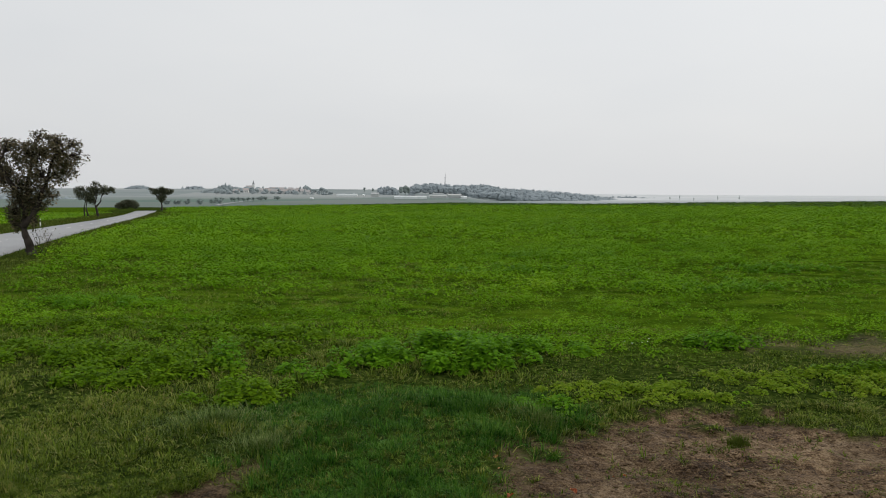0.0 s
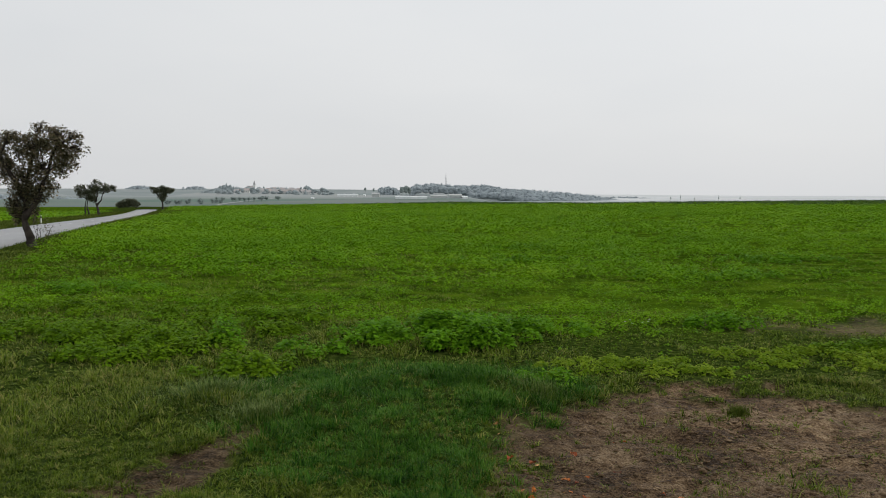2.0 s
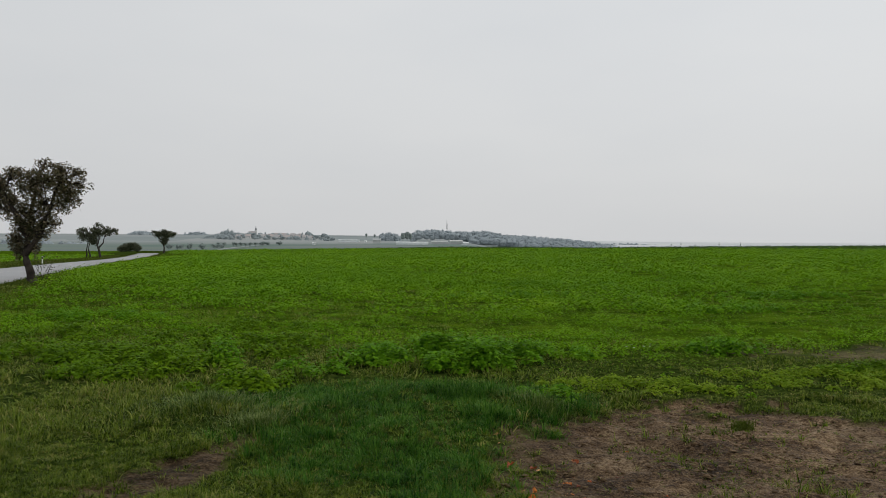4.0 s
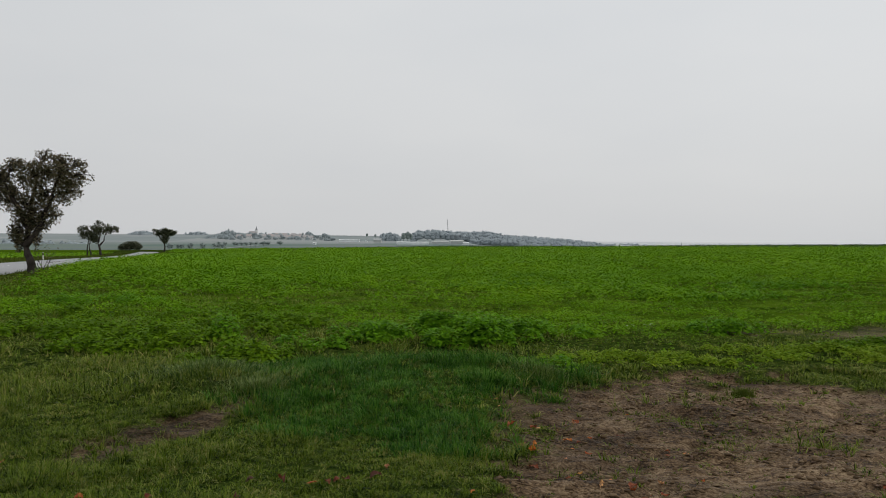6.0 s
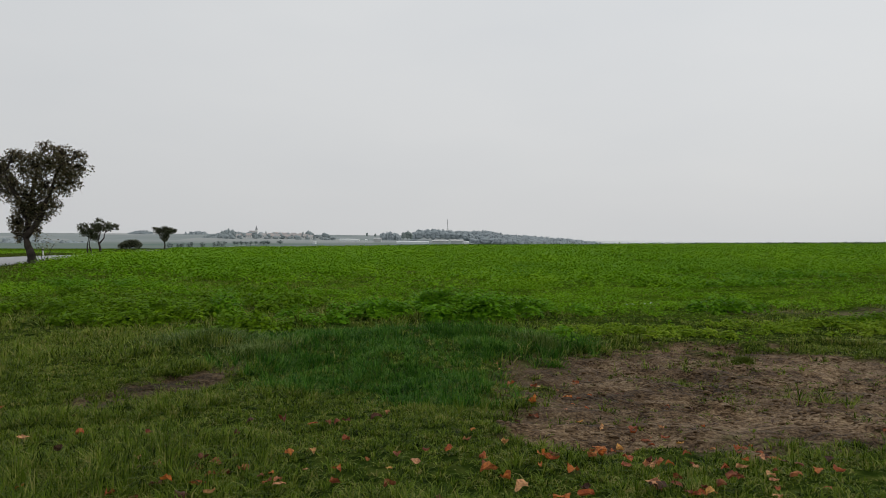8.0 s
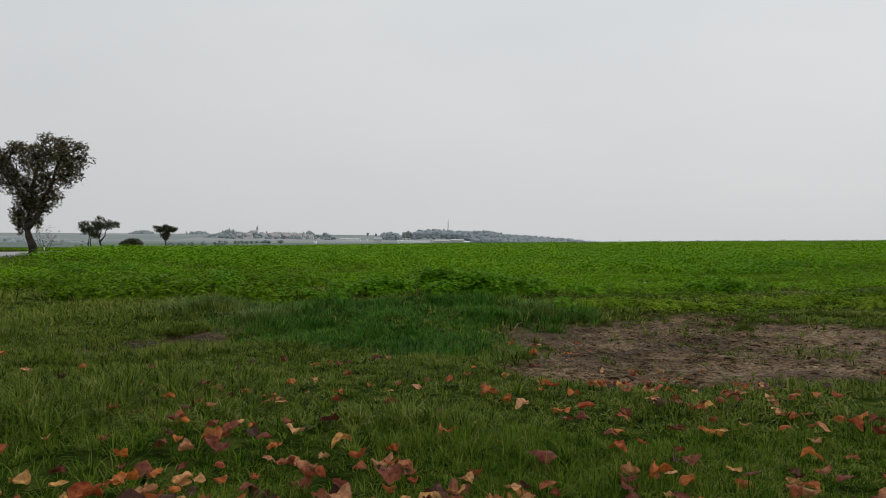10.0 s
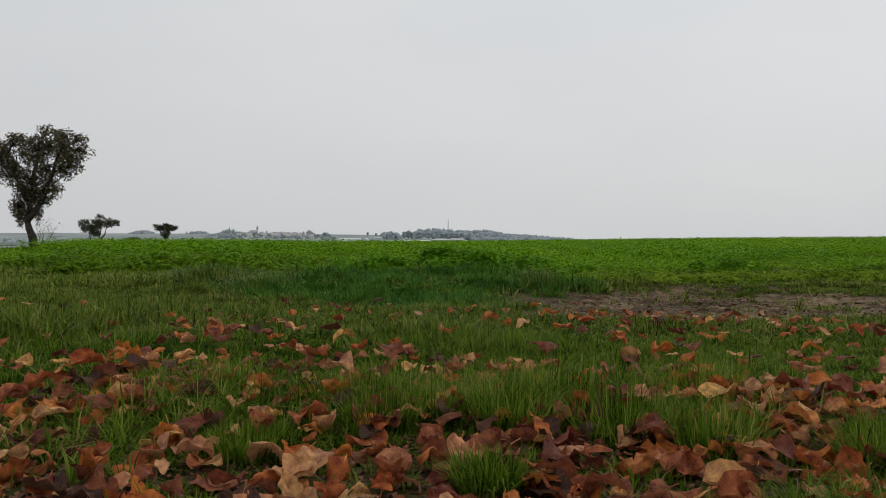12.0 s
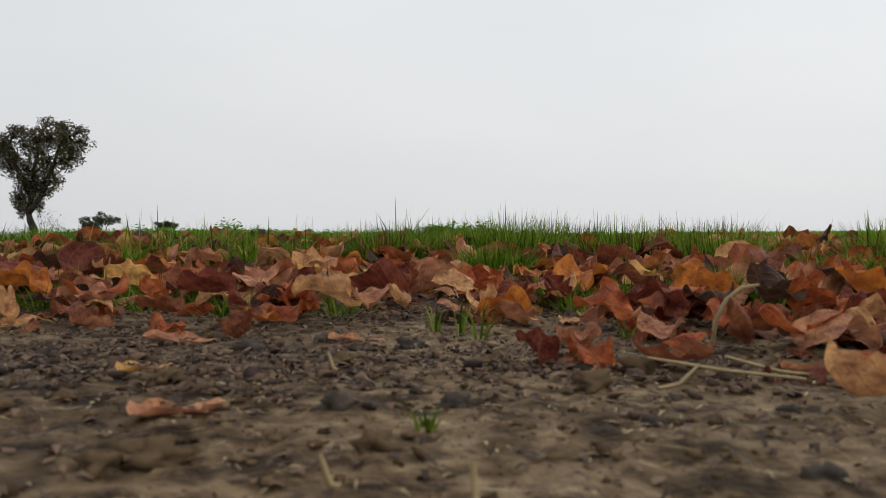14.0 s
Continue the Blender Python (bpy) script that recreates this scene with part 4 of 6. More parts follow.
tree("bush", on_land(-93.5, 228.0),
     [[(0, 0, -0.1), (0, 0, 1.2)], [(0, 0, 0.2), (-1.5, 0, 1.3)], [(0, 0, 0.2), (1.6, 0, 1.4)]],
     [(-2.0, 0, 1.0, 1.6, 1.4, 1.0), (-0.4, 0, 1.5, 1.8, 1.5, 1.2), (1.2, 0, 1.7, 1.8, 1.5, 1.2), (2.4, 0, 1.2, 1.2, 1.2, 1.0)],
     0.35, 4200, M_FAR_LEAF, "low dark spreading bush on the far side of the road", "roadside trees", 9, 0.3, 6, 0.30)


# young suckers at the foot of the old tree
sapling = thing("sapling", "thin leafy sucker growing at the foot of the tree", "sapling", at=on_land(-19.0, 36.4))
r7 = random.Random(7)
for _ in range(6):
    top = Vector((r7.uniform(-0.5, 0.55), r7.uniform(-0.3, 0.3), r7.uniform(0.7, 1.3)))
    part("twig", joined("twig", [tube(bent((r7.uniform(-0.15, 0.1), 0, 0), top, 5, 0.08, r7), [0.018, 0.015, 0.012, 0.01, 0.008, 0.005], 5)], M_BARK), sapling)
pts = rng.normal(0, 1, (150, 3)) * np.array([0.3, 0.2, 0.28]) + np.array([0.1, 0, 0.85])
v, f = leaf_cloud(pts[:, 0], pts[:, 1], pts[:, 2], rng.uniform(0.06, 0.12, 150), PLAIN)
part("foliage", mesh_from("foliage", v, f, M_TREE_LEAF), sapling)


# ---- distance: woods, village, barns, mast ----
# far foliage: the mist's pale blue-grey is mixed into the base colours
M_WOOD = material("haze_tinted_woodland", [(0.320, 0.368, 0.392), (0.345, 0.392, 0.415), (0.370, 0.416, 0.438)], 0.02, 0.95, 0.0, 0.3, "island", 0.3, spec=0.0, through_light=0.12)
M_VILLAGE_TREE = material("haze_tinted_village_trees", [(0.245, 0.288, 0.298), (0.280, 0.322, 0.330), (0.325, 0.365, 0.370)], 0.02, 0.95, 0.0, 0.3, "island", 0.3, spec=0.0)
M_ORCHARD = material("haze_tinted_orchard", [(0.185, 0.225, 0.215), (0.22, 0.262, 0.248), (0.26, 0.30, 0.285)], 0.05, 0.95, 0.0, 0.3, "island", 0.3, spec=0.0)
M_PLASTER = material("pale_plaster", [(0.62, 0.63, 0.62), (0.76, 0.76, 0.74)], 0.3, 0.9, 0.1, 2.0, "object", 0.6)
M_SHED = material("grey_shed_boards", [(0.40, 0.42, 0.42), (0.52, 0.53, 0.52)], 0.3, 0.9, 0.0, 2.0, "object", 0.6)
# roof tile red with the distance haze mixed into its colour
M_TILE = material("haze_greyed_roof_tile", [(0.40, 0.375, 0.37), (0.45, 0.40, 0.385), (0.42, 0.41, 0.41)], 0.3, 0.9, 0.1, 3.0, "object", 0.7)
M_SHEET = material("white_sheeting", [(0.72, 0.75, 0.76), (0.82, 0.84, 0.84)], 0.1, 0.6, 0.0)
M_STEEL = material("galvanised_steel", [(0.24, 0.25, 0.26), (0.32, 0.33, 0.34)], 0.5, 0.6, 0.0)
M_DARK_GLASS = material("dark_window", [(0.14, 0.15, 0.16), (0.18, 0.19, 0.20)], 1.0, 0.3, 0.0)


def knob(seed):
    """A lumpy leaf mass of unit radius."""
    bm = bmesh.new()
    bmesh.ops.create_icosphere(bm, subdivisions=1, radius=1.0)
    for vert in bm.verts:
        vert.co *= 1 + 0.35 * noise.noise(vert.co * 2.1 + Vector((seed * 5.3, seed, 0))) + 0.34 * noise.noise(vert.co * 5.1 + Vector((0, seed * 3.0, seed)))
    v, f = np.array([tuple(p.co) for p in bm.verts]), np.array([[q.index for q in face.verts] for face in bm.faces])
    bm.free()
    return v, f


KNOBS = [knob(k) for k in range(10)]


def crown_cloud(x, y, foot, top, wide, leaves, pointed=False):
    """A crown seen from far away: several leaf masses with loose sprays round them."""
    tall, vs, fs, b = top - foot, [], [], 0
    masses = [(0.0, 0.0, 0.30, 0.40, 0.24), (0.0, 0.0, 0.55, 0.26, 0.22), (0.0, 0.0, 0.80, 0.13, 0.20)] if pointed else [(0.0, 0.0, 0.62, 0.36, 0.34), (0.0, 0.0, 0.36, 0.42, 0.30)] + [
        (math.cos(q) * 0.24, math.sin(q) * 0.24, rng.uniform(0.40, 0.74), rng.uniform(0.20, 0.30), rng.uniform(0.16, 0.24)) for q in rng.uniform(0, 6.28, 4)]
    for mx, my, mz, mr, mt in masses:
        v, f = KNOBS[int(rng.integers(len(KNOBS)))]
        a = rng.uniform(0, 6.28)
        w = np.stack([v[:, 0] * math.cos(a) - v[:, 1] * math.sin(a), v[:, 0] * math.sin(a) + v[:, 1] * math.cos(a), v[:, 2]], -1)
        full = 1.1 if tall > 4.5 else 0.72
        vs.append(w * (wide * mr * full, wide * mr * full, tall * mt * min(full, 1.0)) + (x + mx * wide, y + my * wide, foot + mz * tall))
        fs.append(f + b)
        b += len(v)
    d = rng.normal(size=(leaves, 3))
    d /= np.linalg.norm(d, axis=1)[:, None]
    squeeze = (1 - 0.8 * (d[:, 2] * 0.5 + 0.5)) if pointed else 1.0
    p = d * rng.uniform(0.85, 1.05, leaves)[:, None] * np.array([wide * 0.5, wide * 0.5, tall * 0.42])
    v, f = leaf_cloud(x + p[:, 0] * squeeze, y + p[:, 1] * squeeze, foot + tall * 0.55 + p[:, 2], wide * rng.uniform(0.07, 0.16, leaves) * (1.0 if tall > 4.5 else 1.5), ROUND, tip=rng.uniform(-0.6, 0.6, leaves), flat=True)
    return np.concatenate(vs + [v]), np.concatenate(fs + [f + b])


def far_tree(name, place, mat, label, group, leaves=60, pointed=False):
    """A tree far away: a short trunk and a crown of leaf masses. place: x, y, foot, top, width."""
    x, y, foot, top, wide = place
    base = thing(name, label, "tree", group, at=(x, y, foot))
    part("trunk", joined("trunk", [tube([(0, 0, -2), (0.05 * wide, 0, (top - foot) * 0.5)], [wide * 0.05 + 0.1, wide * 0.03 + 0.05], 5)], mat), base)
    v, f = crown_cloud(0, 0, 0, top - foot, wide, leaves, pointed)
    part("crown", mesh_from("crown", v, f, mat, smooth=True), base)


def wood(name, spans, mat, label, deep=160, step=14, leaves=48, slope=0):
    """A wood whose top line follows (x, y, top) points, several rows deep; slope: rows that step down towards the valley."""
    xs, ys, tops = (np.array([q[i] for q in spans], float) for i in range(3))
    vs, fs, b = [], [], 0
    for row in range(-slope, 4):
        for x in np.arange(xs[0], xs[-1] + 0.01, step):
            w = step * rng.uniform(1.3, 2.1)
            jx = x + rng.uniform(-0.4, 0.4) * step
            y = float(np.interp(jx, xs, ys)) + row * deep / 4
            top = float(np.interp(jx, xs, tops)) - (3 - row) * 2.0 - rng.uniform(0, 2.2)
            v, f = crown_cloud(jx, y, top - rng.uniform(15, 19), top, w, leaves, rng.random() < 0.3)
            vs.append(v)
            fs.append(f + b)
            b += len(v)
    return tagged(new(name, mesh_from(name, np.concatenate(vs), np.concatenate(fs), mat, smooth=True)), label, "woodland", kind="stuff")


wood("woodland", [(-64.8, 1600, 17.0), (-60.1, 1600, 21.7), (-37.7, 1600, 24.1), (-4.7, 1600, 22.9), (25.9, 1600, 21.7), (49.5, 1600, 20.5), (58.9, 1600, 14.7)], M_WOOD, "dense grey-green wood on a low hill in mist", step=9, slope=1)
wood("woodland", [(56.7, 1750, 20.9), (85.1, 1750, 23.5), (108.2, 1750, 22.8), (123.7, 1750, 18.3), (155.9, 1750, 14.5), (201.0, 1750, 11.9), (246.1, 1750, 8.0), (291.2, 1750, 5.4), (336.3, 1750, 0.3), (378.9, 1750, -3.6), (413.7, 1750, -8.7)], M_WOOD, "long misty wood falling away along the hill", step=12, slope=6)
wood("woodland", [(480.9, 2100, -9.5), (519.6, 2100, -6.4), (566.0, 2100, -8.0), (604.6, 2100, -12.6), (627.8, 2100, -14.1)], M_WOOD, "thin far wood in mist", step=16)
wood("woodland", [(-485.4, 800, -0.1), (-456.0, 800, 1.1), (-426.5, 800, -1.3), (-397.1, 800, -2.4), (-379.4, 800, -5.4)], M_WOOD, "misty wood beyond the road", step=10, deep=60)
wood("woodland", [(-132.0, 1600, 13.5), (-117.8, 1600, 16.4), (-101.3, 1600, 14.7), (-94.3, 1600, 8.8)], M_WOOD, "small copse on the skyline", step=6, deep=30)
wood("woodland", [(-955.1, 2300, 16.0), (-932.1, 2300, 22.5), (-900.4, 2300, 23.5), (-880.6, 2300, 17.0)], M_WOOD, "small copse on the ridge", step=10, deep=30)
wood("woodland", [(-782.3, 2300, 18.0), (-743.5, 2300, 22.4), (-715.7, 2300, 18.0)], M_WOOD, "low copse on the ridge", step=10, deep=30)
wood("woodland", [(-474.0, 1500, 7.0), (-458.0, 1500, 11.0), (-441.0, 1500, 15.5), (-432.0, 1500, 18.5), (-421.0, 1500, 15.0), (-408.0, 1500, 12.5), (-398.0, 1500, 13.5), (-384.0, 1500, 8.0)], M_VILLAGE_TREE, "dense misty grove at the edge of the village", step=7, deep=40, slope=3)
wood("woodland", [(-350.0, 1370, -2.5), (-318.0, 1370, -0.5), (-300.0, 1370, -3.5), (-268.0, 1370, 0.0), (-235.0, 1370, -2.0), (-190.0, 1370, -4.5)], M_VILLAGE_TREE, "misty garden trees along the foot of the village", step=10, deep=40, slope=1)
VILLAGE = [(-439.6, 1514, -6.0, 15.0, 11.5), (-433.0, 1538, -6.0, 20.5, 10.8), (-426.4, 1520, -6.0, 16.1, 13.9), (-419.7, 1518, -6.0, 18.9, 13.8), (-412.0, 1533, -6.0, 13.9, 10.0), (-403.2, 1515, -6.0, 12.8, 13.1), (-393.2, 1525, -6.0, 11.7, 11.5), (-387.7, 1533, -6.0, 13.9, 13.1), (-380.0, 1505, -6.0, 12.8, 13.6), (-355.7, 1489, -6.0, 12.8, 14.2), (-346.8, 1489, -6.0, 13.9, 11.5), (-338.0, 1513, -6.0, 11.7, 15.7), (-329.2, 1480, -6.0, 12.8, 12.5), (-318.1, 1484, -6.0, 12.8, 14.4)]
VILLAGE_MORE = [(-309.3, 1517, -6.0, 12.8, 11.0), (-300.4, 1529, -6.0, 11.7, 10.2), (-290.5, 1535, -6.0, 10.6, 10.1), (-280.6, 1518, -6.0, 12.8, 11.7), (-272.8, 1536, -6.0, 16.7, 14.7), (-266.2, 1530, -6.0, 13.9, 12.5), (-258.5, 1505, 1.8, 9.5, 16.0), (-251.8, 1516, 1.8, 7.3, 14.8), (-240.8, 1539, 1.8, 10.6, 12.9), (-235.3, 1503, 1.8, 11.7, 10.8), (-228.6, 1488, 1.8, 9.5, 10.6), (-395.3, 1391, -7.3, 6.9, 12.2), (-380.1, 1373, -7.3, 5.9, 12.2), (-364.8, 1376, -7.3, 4.9, 12.2)]
VILLAGE_REST = [(-342.5, 1403, -7.3, 3.9, 12.2), (-321.1, 1387, -7.3, 3.9, 12.2), (-298.8, 1409, -7.3, 3.9, 12.2), (-282.5, 1400, -7.3, 4.9, 12.2), (-273.4, 1414, -7.3, 6.9, 12.2), (-262.2, 1379, -7.3, 5.9, 12.2), (-248.0, 1386, -7.3, 6.9, 12.2), (-235.8, 1392, -7.3, 4.9, 12.2), (-225.6, 1413, -7.3, 2.9, 12.2), (-212.4, 1384, -7.3, 1.9, 12.2), (-203.2, 1396, -7.3, 3.9, 12.2)]
for places in (VILLAGE, VILLAGE_MORE, VILLAGE_REST):
    for place in places:
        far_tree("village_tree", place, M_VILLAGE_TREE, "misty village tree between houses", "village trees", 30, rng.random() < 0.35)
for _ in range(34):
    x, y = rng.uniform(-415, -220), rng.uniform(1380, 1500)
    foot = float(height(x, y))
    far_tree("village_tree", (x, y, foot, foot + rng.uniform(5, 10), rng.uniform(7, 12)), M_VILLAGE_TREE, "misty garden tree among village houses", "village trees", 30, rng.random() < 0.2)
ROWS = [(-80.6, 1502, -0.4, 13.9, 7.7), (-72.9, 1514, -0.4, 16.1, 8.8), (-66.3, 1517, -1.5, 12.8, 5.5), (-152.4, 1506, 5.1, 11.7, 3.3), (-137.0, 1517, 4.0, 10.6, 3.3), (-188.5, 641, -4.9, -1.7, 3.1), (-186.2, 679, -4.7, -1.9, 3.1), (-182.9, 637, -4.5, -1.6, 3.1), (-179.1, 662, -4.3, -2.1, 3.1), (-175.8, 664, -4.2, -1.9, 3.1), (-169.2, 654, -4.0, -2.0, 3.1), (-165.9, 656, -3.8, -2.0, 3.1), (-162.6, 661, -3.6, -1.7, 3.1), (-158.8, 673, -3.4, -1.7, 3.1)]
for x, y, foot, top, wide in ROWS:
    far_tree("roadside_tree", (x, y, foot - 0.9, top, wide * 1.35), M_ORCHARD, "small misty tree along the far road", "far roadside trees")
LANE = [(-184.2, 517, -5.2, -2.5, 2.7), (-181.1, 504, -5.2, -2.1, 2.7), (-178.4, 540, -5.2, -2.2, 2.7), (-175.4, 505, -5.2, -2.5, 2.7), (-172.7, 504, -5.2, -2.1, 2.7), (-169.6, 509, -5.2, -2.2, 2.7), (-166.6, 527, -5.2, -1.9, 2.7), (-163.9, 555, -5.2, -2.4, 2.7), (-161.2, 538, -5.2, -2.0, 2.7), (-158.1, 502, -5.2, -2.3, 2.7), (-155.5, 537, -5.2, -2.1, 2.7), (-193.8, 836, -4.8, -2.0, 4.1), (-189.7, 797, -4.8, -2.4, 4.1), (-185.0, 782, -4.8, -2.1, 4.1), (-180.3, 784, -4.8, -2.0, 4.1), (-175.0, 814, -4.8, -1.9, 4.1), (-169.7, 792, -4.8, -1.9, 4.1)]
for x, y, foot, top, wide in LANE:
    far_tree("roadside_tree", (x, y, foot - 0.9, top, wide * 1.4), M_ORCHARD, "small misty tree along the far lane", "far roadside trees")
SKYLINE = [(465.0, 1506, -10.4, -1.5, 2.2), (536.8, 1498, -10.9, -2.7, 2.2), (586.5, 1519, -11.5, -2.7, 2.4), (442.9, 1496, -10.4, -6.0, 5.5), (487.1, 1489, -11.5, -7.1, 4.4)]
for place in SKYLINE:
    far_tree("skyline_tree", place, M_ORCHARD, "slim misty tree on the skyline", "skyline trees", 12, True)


def gabled(name, at, wide, deep, wall, roof, label, category, group, turn=0.0, wall_mat=None, roof_mat=None, windows=3):
    """A house: walls, pitched roof with eaves, windows."""
    base = thing(name, label, category, group, at=at)
    base.rotation_euler = (0, 0, radians(turn))
    bm = bmesh.new()
    bmesh.ops.create_cube(bm, size=1, matrix=Matrix.Translation((0, 0, wall / 2 - 0.5)) @ Matrix.Diagonal((wide, deep, wall + 1, 1)))
    part("wall", bm_mesh("wall", bm, wall_mat or M_PLASTER), base)
    bm = bmesh.new()
    w, d, e = wide / 2 + 0.4, deep / 2 + 0.5, 0.25
    pts = [(-w, -d, wall), (w, -d, wall), (w, d, wall), (-w, d, wall), (-w, 0, wall + roof), (w, 0, wall + roof)]
    vs = [bm.verts.new(p) for p in pts] + [bm.verts.new((p[0], p[1], p[2] + e)) for p in pts]
    for q in ((0, 1, 5, 4), (2, 3, 4, 5), (3, 2, 1, 0)):
        bm.faces.new([vs[i] for i in q])
    for q in ((6, 7, 11, 10), (8, 9, 10, 11), (0, 1, 7, 6), (2, 3, 9, 8), (0, 6, 10, 4), (3, 4, 10, 9), (1, 5, 11, 7), (2, 8, 11, 5)):
        bm.faces.new([vs[i] for i in q])
    bmesh.ops.recalc_face_normals(bm, faces=bm.faces)
    part("roof", bm_mesh("roof", bm, roof_mat or M_TILE), base)
    for k in range(windows):
        bm = bmesh.new()
        bmesh.ops.create_cube(bm, size=1, matrix=Matrix.Translation(((k + 0.5) / windows * wide - wide / 2, -deep / 2 - 0.02, wall * 0.55)) @ Matrix.Diagonal((1.2, 0.1, 1.4, 1)))
        part("window", bm_mesh("window", bm, M_DARK_GLASS), base)
    return base

HOUSES = [(-343.0, 0.8, 13, 10), (-332.5, 1.8, 12, -15), (-324.2, -0.3, 14, 20), (-315.8, 5.0, 13, 0), (-309.5, -1.3, 15, -10), (-297.0, 0.8, 14, 15), (-288.6, -2.4, 15, 5), (-280.2, 1.8, 13, -20), (-272.9, -1.3, 16, 12), (-262.5, 0.8, 13, 0), (-336.7, 6.5, 12, 25), (-300.1, 6.0, 12, -8), (-284.4, 6.0, 12, 10), (-370.2, 0.8, 12, 5), (-380.6, -1.3, 12, -12), (-246.8, -2.4, 14, 0)]
for x, z, w, turn in HOUSES:
    gabled("house", on_land(x, 1440 + 14 * z, 0.3), w * 0.8, 8, 4.0, 3.8, "pale village house with a faded red tiled roof", "house", "village houses", turn)
church = gabled("church", (-389.8, 1560, 2.9), 15, 9, 6.5, 5, "pale village church with a slim pointed tower", "church", "", 8)
tower = bmesh.new()
bmesh.ops.create_cube(tower, size=1, matrix=Matrix.Translation((7, 0, 6.5)) @ Matrix.Diagonal((4.2, 4.2, 15, 1)))
church_tower = part("tower", bm_mesh("tower", tower, M_PLASTER), church, "slim pale square tower")
spire = bmesh.new()
bmesh.ops.create_cone(spire, segments=8, radius1=2.5, radius2=0.1, depth=8.5, cap_ends=True, matrix=Matrix.Translation((7, 0, 18.2)))
part("spire", bm_mesh("spire", spire, M_STEEL), church_tower, "pointed grey metal spire")
gabled("greenhouse", (-123.8, 1000, -2.3), 26.5, 9, 1.14, 0.76, "long low greenhouse with white sheeting", "greenhouse", "", 0, M_SHEET, M_SHEET, 0)
gabled("greenhouse", (-37.2, 900, -4.4), 37.1, 9, 1.26, 0.84, "long low white-sheeted greenhouse", "greenhouse", "", 0, M_SHEET, M_SHEET, 0)
gabled("barn", (-5.5, 1000, -4.1), 21.4, 9, 1.56, 1.04, "long pale farm shed", "barn", "", 0, M_SHED, M_SHED, 0)
gabled("barn", (16.2, 1000, -4.5), 16.2, 9, 2.46, 1.64, "pale farm barn with a broad roof", "barn", "", 0, M_SHED, M_SHED, 0)
gabled("barn", (27.2, 1000, -5.2), 8.9, 9, 1.32, 0.88, "low white farm shed", "barn", "", 0, M_SHEET, M_SHEET, 0)
gabled("farmhouse", (-96.0, 1100, -3.6), 10.6, 9, 2.88, 1.92, "pale farmhouse at the field", "farmhouse", "", 0, M_SHED, M_SHED, 0)
gabled("hut", (-102.0, 1000, -2.3), 2.2, 9, 0.9, 0.6, "small white hut beyond the field", "hut", "", 0, M_SHEET, M_SHEET, 0)
gabled("hut", (-152.4, 900, -5.1), 2.7, 9, 0.78, 0.52, "small white hut in the field", "hut", "", 0, M_SHEET, M_SHEET, 0)


def lattice_mast(at, tall):
    """A tapering lattice tower with a platform and a whip antenna."""
    base = thing("radio_mast", "slim grey lattice radio mast above the wood", "mast", at=at)
    low = tall * 0.68
    for sx, sy in ((-1, -1), (1, -1), (1, 1), (-1, 1)):
        part("leg", joined("leg", [tube([(2.2 * sx, 2.2 * sy, 0), (0.9 * sx, 0.9 * sy, low)], [0.3, 0.22], 5)], M_STEEL), base)
    for k in range(8):
        z0, z1 = low * k / 8, low * (k + 1) / 8
        w0, w1 = 2.2 - 1.3 * k / 8, 2.2 - 1.3 * (k + 1) / 8
        part("brace", joined("brace", [tube([(-w0, -w0, z0), (w1, -w1, z1)], [0.14, 0.14], 4), tube([(w0, -w0, z0), (-w1, -w1, z1)], [0.14, 0.14], 4)], M_STEEL), base)
    deck = bmesh.new()
    bmesh.ops.create_cone(deck, segments=10, radius1=2.2, radius2=2.2, depth=0.8, cap_ends=True, matrix=Matrix.Translation((0, 0, low)))
    part("platform", bm_mesh("platform", deck, M_STEEL), base)
    part("antenna", joined("antenna", [tube([(0, 0, low), (0, 0, tall)], [0.6, 0.3], 6)], M_STEEL), base)


lattice_mast((7.4, 2000, 11.7), 40.5)

# far stretch of the road and its verge
far_line = [(-141.0, 480), (-149.5, 520), (-169.2, 640), (-200.1, 860), (-212.0, 960)]
lane_v = [on_land(x + side, y, 0.25) for x, y in far_line for side in (1.5, -1.5)]
tagged(new("road", mesh_from("road", np.array(lane_v), np.array([(2 * i, 2 * i + 1, 2 * i + 3, 2 * i + 2) for i in range(4)]), M_ASPHALT)), "far stretch of pale wet road in the valley", "road", kind="structure")

# ---- marker post by the road ----
post = thing("marker_post", "white plastic roadside marker post with a dark band", "post", at=on_land(-40.6, 77.6))
bm = bmesh.new()
bmesh.ops.create_cone(bm, segments=8, radius1=0.07, radius2=0.055, depth=0.8, cap_ends=True, matrix=Matrix.Translation((0, 0, 0.4)))
part("shaft", bm_mesh("shaft", bm, M_LINE), post)
bm = bmesh.new()
bmesh.ops.create_cone(bm, segments=8, radius1=0.066, radius2=0.063, depth=0.2, cap_ends=True, matrix=Matrix.Translation((0, 0, 0.64)))
part("band", bm_mesh("band", bm, M_BARK), post, "black band")
# ---- fallen leaves ----
TONES = {"dark": (0.065, 0.032, 0.021), "maroon": (0.165, 0.036, 0.021), "brown": (0.225, 0.072, 0.034), "rust": (0.36, 0.085, 0.027),
         "orange": (0.48, 0.15, 0.028), "pink": (0.43, 0.185, 0.098), "tan": (0.58, 0.30, 0.135), "yellow": (0.54, 0.28, 0.08)}
SHARE = [0.07, 0.16, 0.17, 0.20, 0.09, 0.18, 0.10, 0.03]
M_FALLEN = bpy.data.materials.new("fallen_leaf")


